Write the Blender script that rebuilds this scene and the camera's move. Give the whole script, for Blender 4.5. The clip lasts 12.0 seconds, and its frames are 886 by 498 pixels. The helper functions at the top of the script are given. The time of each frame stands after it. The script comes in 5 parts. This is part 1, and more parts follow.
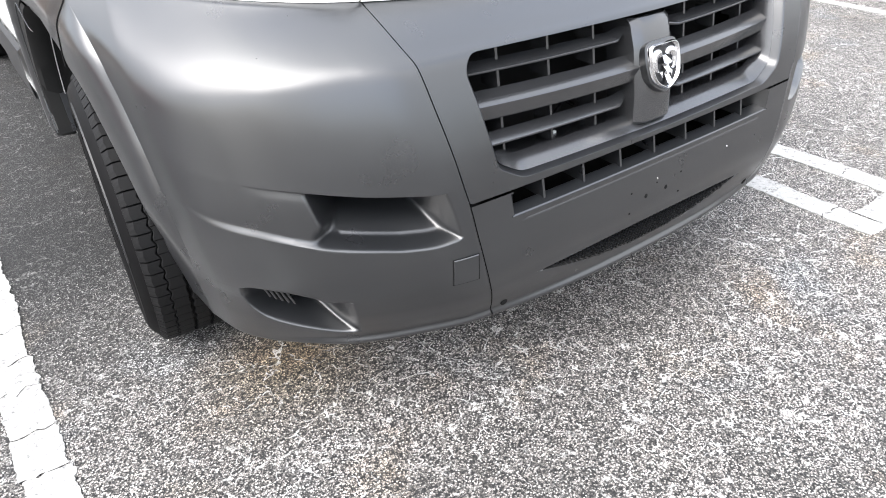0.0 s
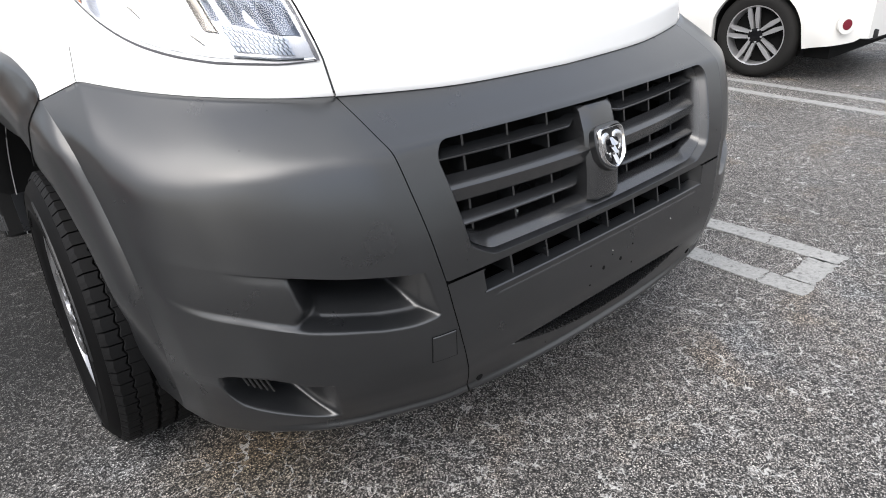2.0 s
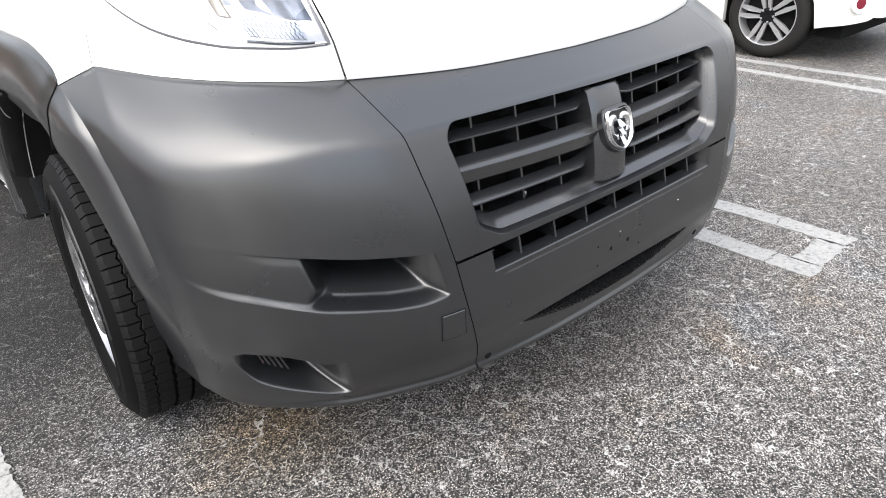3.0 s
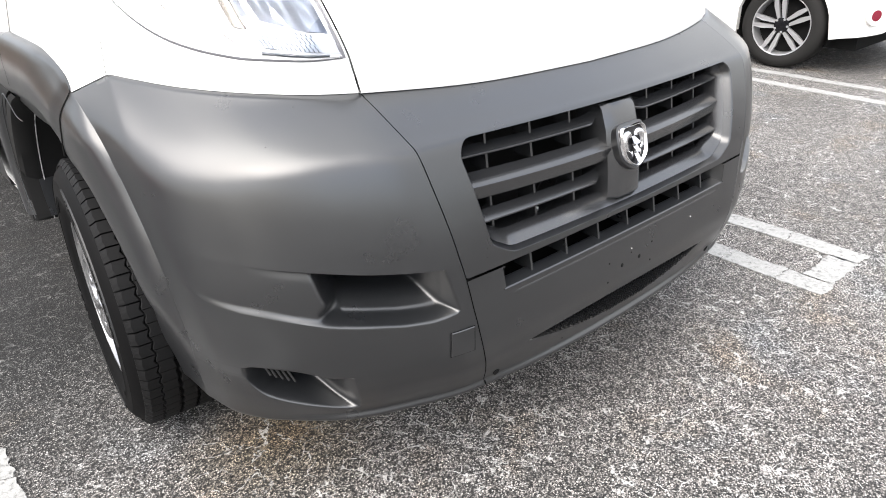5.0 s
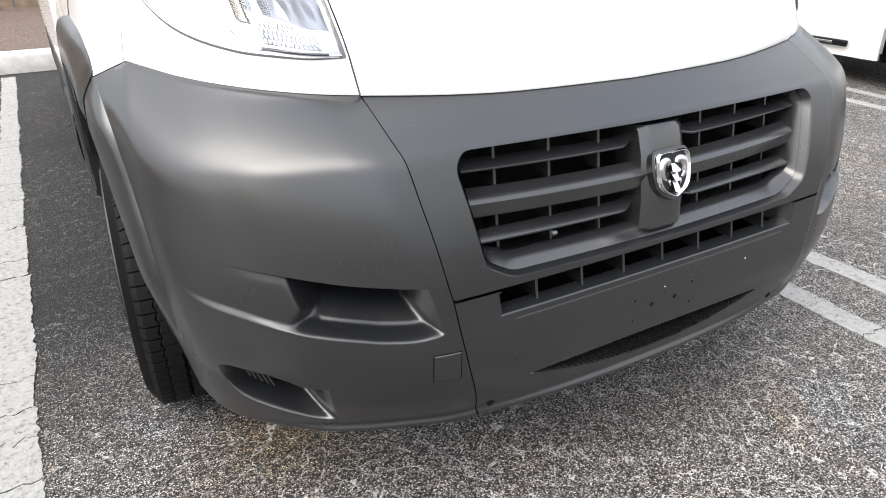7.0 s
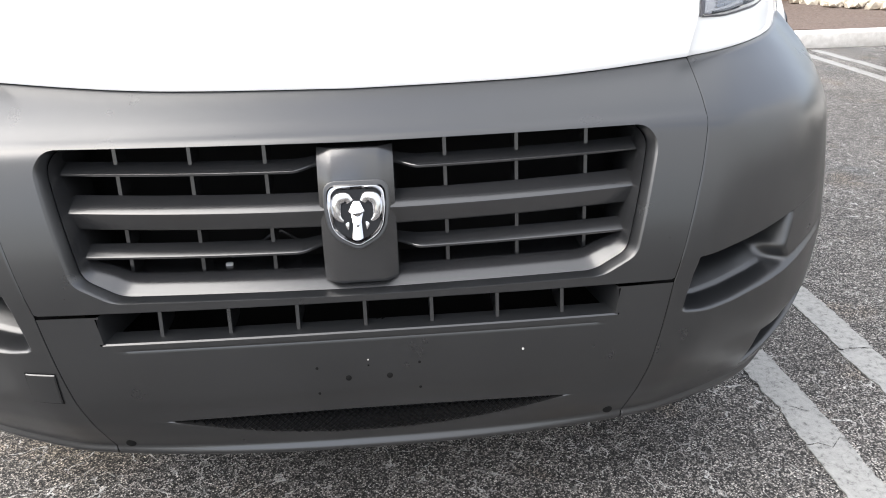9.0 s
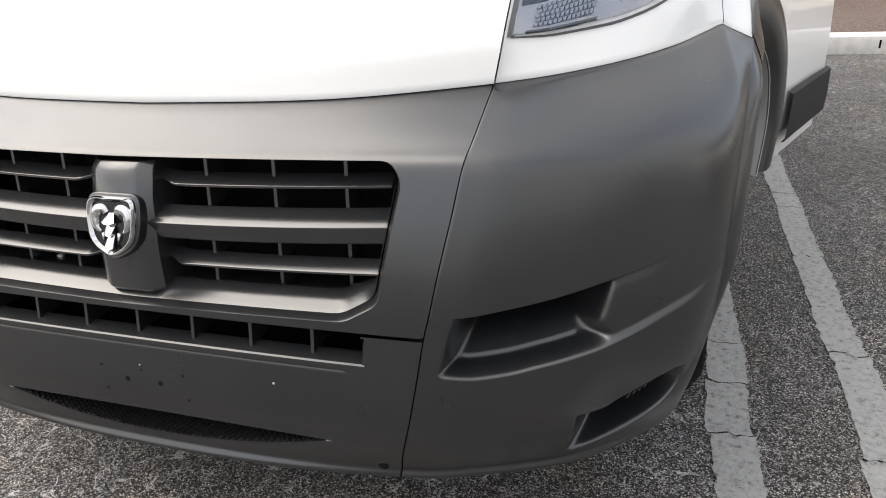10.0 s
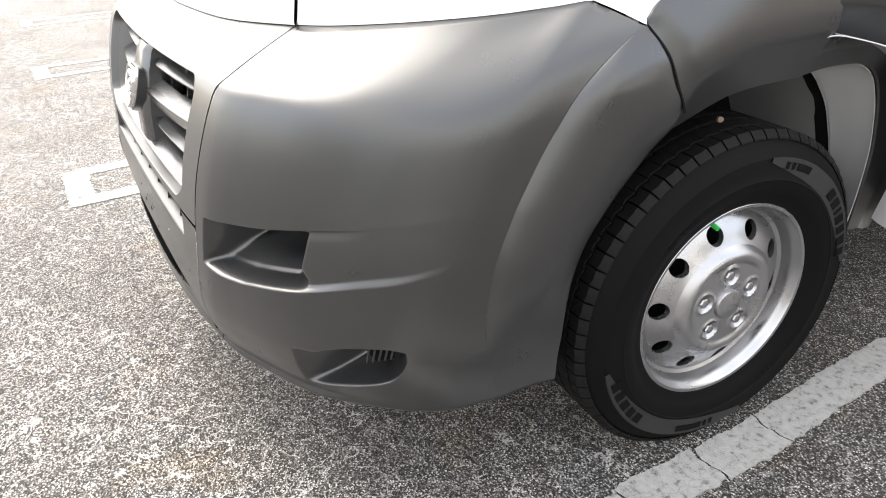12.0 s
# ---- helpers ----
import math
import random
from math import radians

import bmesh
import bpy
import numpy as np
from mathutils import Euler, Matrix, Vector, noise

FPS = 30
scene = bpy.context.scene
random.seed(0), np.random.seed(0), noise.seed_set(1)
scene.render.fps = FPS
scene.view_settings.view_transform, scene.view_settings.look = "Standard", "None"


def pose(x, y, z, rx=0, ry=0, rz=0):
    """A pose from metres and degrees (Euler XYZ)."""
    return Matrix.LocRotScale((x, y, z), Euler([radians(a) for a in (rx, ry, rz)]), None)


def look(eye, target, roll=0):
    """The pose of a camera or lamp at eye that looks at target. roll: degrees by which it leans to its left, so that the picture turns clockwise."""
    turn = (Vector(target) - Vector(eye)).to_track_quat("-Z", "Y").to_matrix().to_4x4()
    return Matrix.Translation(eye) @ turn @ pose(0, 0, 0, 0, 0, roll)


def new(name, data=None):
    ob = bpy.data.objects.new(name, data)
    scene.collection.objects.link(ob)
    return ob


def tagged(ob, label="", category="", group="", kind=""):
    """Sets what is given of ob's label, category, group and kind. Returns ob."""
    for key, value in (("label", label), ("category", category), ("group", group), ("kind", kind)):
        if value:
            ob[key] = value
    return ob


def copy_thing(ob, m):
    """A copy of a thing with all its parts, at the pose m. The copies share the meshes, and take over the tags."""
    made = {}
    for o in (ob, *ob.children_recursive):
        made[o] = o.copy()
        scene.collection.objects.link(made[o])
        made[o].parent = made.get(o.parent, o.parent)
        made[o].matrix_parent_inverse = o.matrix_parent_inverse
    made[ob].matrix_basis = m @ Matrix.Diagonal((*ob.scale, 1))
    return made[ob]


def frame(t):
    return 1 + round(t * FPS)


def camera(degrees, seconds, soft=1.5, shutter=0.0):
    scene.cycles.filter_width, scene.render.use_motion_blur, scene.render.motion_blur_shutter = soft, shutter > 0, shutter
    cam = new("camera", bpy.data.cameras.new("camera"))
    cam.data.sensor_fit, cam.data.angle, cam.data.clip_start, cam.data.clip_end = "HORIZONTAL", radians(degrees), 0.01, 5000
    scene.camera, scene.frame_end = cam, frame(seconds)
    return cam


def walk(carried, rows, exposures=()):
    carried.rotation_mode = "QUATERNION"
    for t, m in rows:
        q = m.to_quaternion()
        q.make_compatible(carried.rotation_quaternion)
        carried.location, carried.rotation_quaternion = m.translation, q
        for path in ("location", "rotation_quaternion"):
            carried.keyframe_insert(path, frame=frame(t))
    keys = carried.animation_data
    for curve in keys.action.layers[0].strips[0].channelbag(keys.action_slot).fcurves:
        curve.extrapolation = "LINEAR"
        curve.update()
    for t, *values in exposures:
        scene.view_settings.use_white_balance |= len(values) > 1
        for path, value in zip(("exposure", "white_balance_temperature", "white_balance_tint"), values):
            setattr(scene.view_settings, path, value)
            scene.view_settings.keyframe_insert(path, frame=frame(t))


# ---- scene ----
cam = camera(66.32, 12.0, soft=1.0)
# seconds, eye (x, y, z), turn (rx, ry, rz)
ROWS = [
    (0.0, -1.2297, -0.8412, 1.2329, 57.12, 1.68, -36.68),
    (0.5, -1.2773, -0.7995, 1.2292, 56.24, 1.83, -40.57),
    (1.0, -1.2840, -0.7962, 1.2346, 58.42, 2.25, -41.47),
    (1.5, -1.2967, -0.8038, 1.2502, 66.05, 0.80, -43.27),
    (2.0, -1.3214, -0.8273, 1.2396, 64.39, 1.61, -42.87),
    (2.5, -1.3286, -0.8295, 1.2398, 63.37, 1.01, -42.36),
    (3.0, -1.3389, -0.8466, 1.2473, 62.97, 2.03, -42.20),
    (5.0, -1.3301, -0.8213, 1.2713, 62.99, 1.08, -41.20),
    (5.5, -1.3326, -0.8317, 1.2746, 63.66, 0.66, -42.14),
    (6.0, -1.3133, -0.8450, 1.2712, 62.67, 0.98, -39.75),
    (6.5, -1.2288, -0.8726, 1.2751, 62.86, 0.36, -35.15),
    (8.3, -0.4574, -0.9911, 1.1610, 65.30, 2.45, -14.84),
    (8.5, -0.3153, -1.0280, 1.1713, 65.51, 3.00, -12.26),
    (9.0, 0.0661, -0.9871, 1.1636, 65.24, 1.35, -4.59),
    (9.5, 0.4848, -0.9573, 1.1616, 65.91, 2.87, 8.94),
    (10.0, 0.8580, -0.7920, 1.1713, 64.98, 3.34, 17.06),
    (10.5, 1.1685, -0.6518, 1.1722, 63.82, 3.56, 30.87),
    (11.0, 1.4115, -0.4629, 1.1493, 62.83, 2.46, 41.98),
    (11.5, 1.5563, -0.2455, 1.1475, 63.31, 0.78, 50.85),
    (12.0, 1.7496, -0.1355, 1.1516, 61.69, 2.23, 59.14),
]
# seconds, stops, white balance
EXPOSURES = [(0.0, 1.35, 6300, 10), (0.9, 1.34, 6300, 10), (1.6, 0.62, 6300, 10), (2.0, 0.18, 6350, 10), (2.5, 0.49, 6400, 10), (3.2, 0.7, 6400, 10), (4.8, 0.97, 6500, 10), (5.0, 0.93, 6500, 10), (5.5, 0.25, 6500, 10), (6.0, 0.58, 6500, 10), (6.7, 0.55, 6500, 10), (8.3, 0.8, 6450, 10), (9.0, 0.65, 6450, 10), (9.5, 0.06, 6500, 10), (10.0, 0.15, 6700, 10), (10.5, 0.33, 6750, 10), (11.0, 0.78, 6800, 10), (11.5, 0.95, 6800, 10), (12.0, 1.29, 6850, 10)]
walk(cam, [(t, pose(*row)) for t, *row in ROWS], EXPOSURES)

# ---- world and sun ----
SUN_ELEVATION, SUN_AZIMUTH = 53.0, 254.0
world = bpy.data.worlds.new("sky")
scene.world = world
world.use_nodes = True
wn = world.node_tree
sky = wn.nodes.new("ShaderNodeTexSky")
sky.sky_type, sky.sun_disc = "NISHITA", False
sky.sun_elevation, sky.sun_rotation = radians(SUN_ELEVATION), radians(SUN_AZIMUTH)
sky.air_density, sky.dust_density, sky.ozone_density = 1.0, 4.0, 1.0
pale = wn.nodes.new("ShaderNodeHueSaturation")
pale.inputs["Saturation"].default_value = 0.75
wn.links.new(sky.outputs[0], pale.inputs["Color"])
# broken white cloud all over the sky, with blue between
way = wn.nodes.new("ShaderNodeTexCoord")
puffs = wn.nodes.new("ShaderNodeTexNoise")
puffs.inputs["Scale"].default_value, puffs.inputs["Detail"].default_value, puffs.inputs["Distortion"].default_value = 1.9, 7.0, 0.4
wn.links.new(way.outputs["Generated"], puffs.inputs["Vector"])
cover = wn.nodes.new("ShaderNodeMapRange")
cover.inputs["From Min"].default_value, cover.inputs["From Max"].default_value = 0.40, 0.60
cover.inputs["To Min"].default_value, cover.inputs["To Max"].default_value = 0.35, 0.95
wn.links.new(puffs.outputs["Fac"], cover.inputs["Value"])
cloud = wn.nodes.new("ShaderNodeMix")
cloud.data_type = "RGBA"
wn.links.new(cover.outputs[0], cloud.inputs[0])
# the cloud is about three times as bright overhead as at the horizon
height = wn.nodes.new("ShaderNodeSeparateXYZ")
wn.links.new(way.outputs["Generated"], height.inputs[0])
rise = wn.nodes.new("ShaderNodeMapRange")
rise.inputs["To Min"].default_value, rise.inputs["To Max"].default_value = 1.8, 4.7
wn.links.new(height.outputs["Z"], rise.inputs["Value"])
white = wn.nodes.new("ShaderNodeCombineColor")
for k in range(3):
    wn.links.new(rise.outputs[0], white.inputs[k])
wn.links.new(white.outputs[0], cloud.inputs[7])
wn.links.new(pale.outputs[0], cloud.inputs[6])
wn.links.new(cloud.outputs[2], wn.nodes["Background"].inputs[0])
wn.nodes["Background"].inputs[1].default_value = 0.41
sun = new("sun", bpy.data.lights.new("sun", "SUN"))
sun.data.energy, sun.data.angle, sun.data.color = 2.4, radians(54), (1.0, 0.96, 0.91)
az = radians(SUN_AZIMUTH)
el = radians(SUN_ELEVATION)
sun.matrix_world = look((20 * math.sin(az) * math.cos(el), 20 * math.cos(az) * math.cos(el), 20 * math.sin(el)), (0, 0, 0))


# ---- materials ----
def material(name, color, rough=0.5, metal=0.0, coat=0.0, specular=0.5):
    m = bpy.data.materials.new(name)
    m.use_nodes = True
    b = m.node_tree.nodes["Principled BSDF"]
    b.inputs["Base Color"].default_value = (*color, 1)
    b.inputs["Roughness"].default_value = rough
    b.inputs["Metallic"].default_value = metal
    b.inputs["Coat Weight"].default_value = coat
    b.inputs["Specular IOR Level"].default_value = specular
    return m


def node(m, kind, **values):
    n = m.node_tree.nodes.new(kind)
    for key, value in values.items():
        n.inputs[key].default_value = value
    return n


def link(m, a, b):
    m.node_tree.links.new(a, b)


def coords(m):
    return m.node_tree.nodes.new("ShaderNodeTexCoord").outputs["Object"]


def noise_tex(m, scale, detail=4, rough=0.55):
    n = node(m, "ShaderNodeTexNoise", Scale=scale, Detail=detail, Roughness=rough)
    link(m, coords(m), n.inputs["Vector"])
    return n.outputs["Fac"]


def node_out(m, scale):
    """A coloured noise, to bend other patterns with."""
    n = node(m, "ShaderNodeTexNoise", Scale=scale, Detail=6.0)
    link(m, coords(m), n.inputs["Vector"])
    return n.outputs["Color"]


def ramp(m, fac, stops):
    n = m.node_tree.nodes.new("ShaderNodeValToRGB")
    e = n.color_ramp.elements
    while len(e) < len(stops):
        e.new(0.5)
    for item, (p, c) in zip(e, stops):
        item.position = p
        item.color = (*c, 1) if len(c) == 3 else c
    link(m, fac, n.inputs[0])
    return n.outputs[0]


def grey(v):
    return (v, v, v)


def mix(m, fac, a, b, mode="MIX"):
    n = m.node_tree.nodes.new("ShaderNodeMix")
    n.data_type, n.blend_type = "RGBA", mode
    if isinstance(fac, float):
        n.inputs[0].default_value = fac
    else:
        link(m, fac, n.inputs[0])
    for socket, value in ((n.inputs[6], a), (n.inputs[7], b)):
        if isinstance(value, tuple):
            socket.default_value = (*value, 1)
        else:
            link(m, value, socket)
    return n.outputs[2]


def bump(m, fac, strength, distance, normal=None):
    n = node(m, "ShaderNodeBump", Strength=strength, Distance=distance)
    link(m, fac, n.inputs["Height"])
    if normal is not None:
        link(m, normal, n.inputs["Normal"])
    return n.outputs["Normal"]


def shader(m):
    return m.node_tree.nodes["Principled BSDF"]


def make_plastic(name, color, rough):
    m = material(name, color, rough)
    s = shader(m)
    grain = noise_tex(m, 900, 2)
    broad = noise_tex(m, 3.5, 3)
    dark = tuple(c * 0.86 for c in color)
    light = tuple(c * 1.12 for c in color)
    link(m, ramp(m, broad, [(0.3, dark), (0.7, light)]), s.inputs["Base Color"])
    link(m, ramp(m, noise_tex(m, 9, 5), [(0.3, grey(rough - 0.02)), (0.7, grey(rough + 0.02))]), s.inputs["Roughness"])
    link(m, bump(m, grain, 0.08, 0.0006), s.inputs["Normal"])
    return m


PLASTIC = make_plastic("bumper_plastic", (0.0105, 0.0112, 0.0125), 0.29)
GRILLE = make_plastic("grille_plastic", (0.019, 0.0195, 0.0208), 0.21)
shader(GRILLE).inputs["Specular IOR Level"].default_value = 0.95
shader(PLASTIC).inputs["Specular IOR Level"].default_value = 0.95
PLASTIC_DARK = make_plastic("liner_plastic", (0.03, 0.03, 0.03), 0.6)
PAINT = material("white_paint", (0.83, 0.83, 0.82), 0.25, coat=0.6)
GAP = material("dark_gap", (0.008, 0.008, 0.008), 0.9, specular=0.1)
CHROME = material("chrome", (0.62, 0.62, 0.63), 0.05, 1.0)
BLACK = material("gloss_black", (0.006, 0.006, 0.007), 0.2, specular=0.3)


def make_asphalt():
    m = material("asphalt", (0.05, 0.05, 0.05), 0.72, specular=0.45)
    s = shader(m)
    stone = m.node_tree.nodes.new("ShaderNodeTexVoronoi")
    stone.inputs["Scale"].default_value = 265
    link(m, coords(m), stone.inputs["Vector"])
    bright = m.node_tree.nodes.new("ShaderNodeSeparateColor")
    link(m, stone.outputs["Color"], bright.inputs[0])
    # the stalls are darker than the driving lane, most along the van's shut-door side
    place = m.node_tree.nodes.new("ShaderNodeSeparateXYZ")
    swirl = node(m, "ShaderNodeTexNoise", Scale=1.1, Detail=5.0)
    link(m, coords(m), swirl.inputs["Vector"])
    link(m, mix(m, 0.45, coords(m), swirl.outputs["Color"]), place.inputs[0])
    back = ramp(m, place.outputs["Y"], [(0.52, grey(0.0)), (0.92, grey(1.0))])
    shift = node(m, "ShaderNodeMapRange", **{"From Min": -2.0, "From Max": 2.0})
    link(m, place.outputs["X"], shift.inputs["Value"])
    side_share = ramp(m, shift.outputs[0], [(0.15, grey(0.55)), (0.25, grey(1.0)), (0.435, grey(1.0)), (0.5, grey(0.55)), (0.72, grey(0.60)), (0.84, grey(0.08))])
    stall = mix(m, 1.0, back, side_share, "MULTIPLY")
    dark_stones = ramp(m, bright.outputs[0], [(0.0, grey(0.007)), (0.5, grey(0.022)), (0.70, (0.07, 0.069, 0.066)), (0.84, (0.30, 0.297, 0.29)), (1.0, (0.85, 0.84, 0.81))])
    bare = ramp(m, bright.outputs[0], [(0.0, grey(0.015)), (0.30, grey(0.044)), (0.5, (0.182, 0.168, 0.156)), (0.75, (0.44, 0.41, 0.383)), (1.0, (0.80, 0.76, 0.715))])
    stones = mix(m, stall, bare, dark_stones)
    # shade painted into the asphalt as a strip beside the van's shut door
    shade_back = ramp(m, place.outputs["Y"], [(0.62, grey(0.0)), (1.05, grey(1.0))])
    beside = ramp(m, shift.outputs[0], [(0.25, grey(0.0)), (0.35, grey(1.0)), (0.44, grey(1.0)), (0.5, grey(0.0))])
    stones = mix(m, 1.0, stones, ramp(m, mix(m, 1.0, shade_back, beside, "MULTIPLY"), [(0.0, grey(1.0)), (1.0, grey(0.22))]), "MULTIPLY")
    edge = ramp(m, stone.outputs["Distance"], [(0.25, grey(1.05)), (0.7, grey(0.28))])
    col = mix(m, 1.0, stones, edge, "MULTIPLY")
    pits = ramp(m, noise_tex(m, 230, 3, 0.6), [(0.36, grey(0.26)), (0.48, grey(1.08))])
    col = mix(m, 1.0, col, pits, "MULTIPLY")
    patch = ramp(m, noise_tex(m, 1.3, 5, 0.6), [(0.3, grey(0.68)), (0.7, grey(1.15))])
    col = mix(m, 1.0, col, patch, "MULTIPLY")
    blotch = ramp(m, noise_tex(m, 22, 6, 0.7), [(0.34, grey(0.62)), (0.5, grey(0.92)), (0.66, grey(1.28))])
    col = mix(m, 1.0, col, blotch, "MULTIPLY")
    rust = ramp(m, noise_tex(m, 3.1, 4), [(0.56, (1.0, 1.0, 1.0)), (0.70, (1.10, 1.0, 0.88))])
    col = mix(m, 1.0, col, rust, "MULTIPLY")
    cool = ramp(m, noise_tex(m, 2.3, 3), [(0.58, (1.0, 1.0, 1.0)), (0.72, (0.93, 1.0, 1.07))])
    col = mix(m, 1.0, col, cool, "MULTIPLY")
    # an old brownish drip stain by one front corner
    apart = m.node_tree.nodes.new("ShaderNodeVectorMath")
    apart.operation = "DISTANCE"
    link(m, mix(m, 0.16, coords(m), node_out(m, 5.0)), apart.inputs[0])
    apart.inputs[1].default_value = (-0.56, 0.53, 0.08)
    drip = ramp(m, apart.outputs["Value"], [(0.05, (0.72, 0.64, 0.50)), (0.26, (1.0, 1.0, 1.0))])
    col = mix(m, 1.0, col, drip, "MULTIPLY")
    cracks = m.node_tree.nodes.new("ShaderNodeTexVoronoi")
    cracks.feature = "DISTANCE_TO_EDGE"
    cracks.inputs["Scale"].default_value = 15.0
    warp = node(m, "ShaderNodeTexNoise", Scale=4.0, Detail=6.0)
    link(m, coords(m), warp.inputs["Vector"])
    offset = mix(m, 0.35, coords(m), warp.outputs["Color"])
    link(m, offset, cracks.inputs["Vector"])
    crack = ramp(m, cracks.outputs["Distance"], [(0.008, grey(0.95)), (0.028, grey(0.0))])
    where = ramp(m, noise_tex(m, 2.2, 3), [(0.40, grey(0.0)), (0.51, grey(0.95))])
    where = mix(m, 1.0, where, ramp(m, stall, [(0.0, grey(1.0)), (0.5, grey(0.25))]), "MULTIPLY")
    broken = ramp(m, noise_tex(m, 26, 5, 0.7), [(0.46, grey(0.0)), (0.56, grey(1.0))])
    both = mix(m, 1.0, mix(m, 1.0, crack, where, "MULTIPLY"), broken, "MULTIPLY")
    pale = mix(m, both, col, (0.60, 0.592, 0.572))
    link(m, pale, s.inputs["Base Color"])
    height = mix(m, 0.5, stone.outputs["Distance"], noise_tex(m, 420, 3))
    link(m, bump(m, height, 1.0, 0.008), s.inputs["Normal"])
    return m


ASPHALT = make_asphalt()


def make_line_paint():
    m = material("line_paint", (0.7, 0.7, 0.68), 0.7)
    s = shader(m)
    wear = ramp(m, noise_tex(m, 60, 9, 0.75), [(0.36, (0.09, 0.09, 0.088)), (0.45, (0.25, 0.25, 0.242)), (0.7, (0.34, 0.337, 0.325))])
    cracks = m.node_tree.nodes.new("ShaderNodeTexVoronoi")
    cracks.feature = "DISTANCE_TO_EDGE"
    cracks.inputs["Scale"].default_value = 8.0
    warp = node(m, "ShaderNodeTexNoise", Scale=8.0, Detail=6.0)
    link(m, coords(m), warp.inputs["Vector"])
    link(m, mix(m, 0.2, coords(m), warp.outputs["Color"]), cracks.inputs["Vector"])
    dark = ramp(m, cracks.outputs["Distance"], [(0.004, grey(0.45)), (0.012, grey(0.0))])
    link(m, mix(m, dark, wear, (0.12, 0.12, 0.115)), s.inputs["Base Color"])
    link(m, bump(m, noise_tex(m, 300, 4), 0.6, 0.003), s.inputs["Normal"])
    return m


LINE = make_line_paint()


# ---- building helpers ----
def part(name, bm, mat, parent, label="", smooth=True, sharp=35):
    """Links a bmesh as one mesh object under a thing or under a part."""
    bmesh.ops.recalc_face_normals(bm, faces=bm.faces)
    me = bpy.data.meshes.new(name)
    bm.to_mesh(me)
    bm.free()
    if smooth:
        me.polygons.foreach_set("use_smooth", [True] * len(me.polygons))
        me.set_sharp_from_angle(angle=radians(sharp))
    me.materials.append(mat)
    ob = new(name, me)
    if parent is not None:
        ob.parent = parent
    return tagged(ob, label)


def empty(name, label, category, at=(0, 0, 0), group="", kind=""):
    ob = new(name)
    ob.location = at
    return tagged(ob, label, category, group, kind)


def grid(bm, rows, close_u=False, flip=False):
    """Quads over rows of points; returns the rows of vertices."""
    vs = [[bm.verts.new(p) for p in row] for row in rows]
    for a, b in zip(vs, vs[1:]):
        n = len(a)
        for i in range(n if close_u else n - 1):
            j = (i + 1) % n
            bm.faces.new((a[i], a[j], b[j], b[i]))
    return vs


def box(bm, x0, x1, y0, y1, z0, z1, bevel=0.0):
    r = bmesh.ops.create_cube(bm, size=1, matrix=Matrix.Translation(((x0 + x1) / 2, (y0 + y1) / 2, (z0 + z1) / 2)) @ Matrix.Diagonal((x1 - x0, y1 - y0, z1 - z0, 1)))
    if bevel:
        edges = list({e for v in r["verts"] for e in v.link_edges})
        bmesh.ops.bevel(bm, geom=edges, offset=bevel, segments=2, affect="EDGES", profile=0.5)
    return r["verts"]


def extrude_outline(bm, points, depth):
    """A closed outline of 3D points, thickened by the vector depth."""
    a = [bm.verts.new(p) for p in points]
    b = [bm.verts.new(Vector(p) + Vector(depth)) for p in points]
    bm.faces.new(a)
    bm.faces.new(b[::-1])
    for i in range(len(a)):
        j = (i + 1) % len(a)
        bm.faces.new((a[i], b[i], b[j], a[j]))


def lathe(bm, profile, steps=48, axis="x"):
    """Turns a profile of (radius, along) about the x axis."""
    rows = []
    for r, a in profile:
        rows.append([(a, r * math.cos(2 * math.pi * k / steps), r * math.sin(2 * math.pi * k / steps)) for k in range(steps)])
    return grid(bm, rows, close_u=True)


def rod(bm, points, radius, steps=8):
    """A round rod through points."""
    rows = []
    pts = [Vector(p) for p in points]
    for i, p in enumerate(pts):
        d = (pts[min(i + 1, len(pts) - 1)] - pts[max(i - 1, 0)]).normalized()
        u = d.orthogonal().normalized()
        v = d.cross(u)
        rows.append([p + (u * math.cos(2 * math.pi * k / steps) + v * math.sin(2 * math.pi * k / steps)) * radius for k in range(steps)])
    vs = grid(bm, rows, close_u=True)
    bm.faces.new(vs[0])
    bm.faces.new(vs[-1][::-1])


def interp(v, table):
    """Smooth monotone interpolation in a short table of (key, value)."""
    xs = [a for a, _ in table]
    ys = [b for _, b in table]
    if v <= xs[0]:
        return ys[0]
    if v >= xs[-1]:
        return ys[-1]
    i = max(k for k in range(len(xs) - 1) if xs[k] <= v)
    h = [xs[k + 1] - xs[k] for k in range(len(xs) - 1)]
    d = [(ys[k + 1] - ys[k]) / h[k] for k in range(len(h))]

    def slope(k):
        if k == 0:
            return d[0]
        if k == len(xs) - 1:
            return d[-1]
        if d[k - 1] * d[k] <= 0:
            return 0.0
        return 2 * d[k - 1] * d[k] / (d[k - 1] + d[k])

    t = (v - xs[i]) / h[i]
    return ((2 * t**3 - 3 * t**2 + 1) * ys[i] + (t**3 - 2 * t**2 + t) * h[i] * slope(i) + (-2 * t**3 + 3 * t**2) * ys[i + 1] + (t**3 - t**2) * h[i] * slope(i + 1))


def smoothstep(a, b, v):
    t = min(max((v - a) / (b - a), 0.0), 1.0)
    return t * t * (3 - 2 * t)


def lerp(a, b, t):
    return a + (b - a) * t


# ---- ground ----
bm = bmesh.new()
R_GROUND = 900.0
box(bm, -R_GROUND, R_GROUND, -R_GROUND, R_GROUND, -0.5, 0.0)
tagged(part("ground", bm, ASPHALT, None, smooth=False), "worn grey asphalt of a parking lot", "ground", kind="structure")


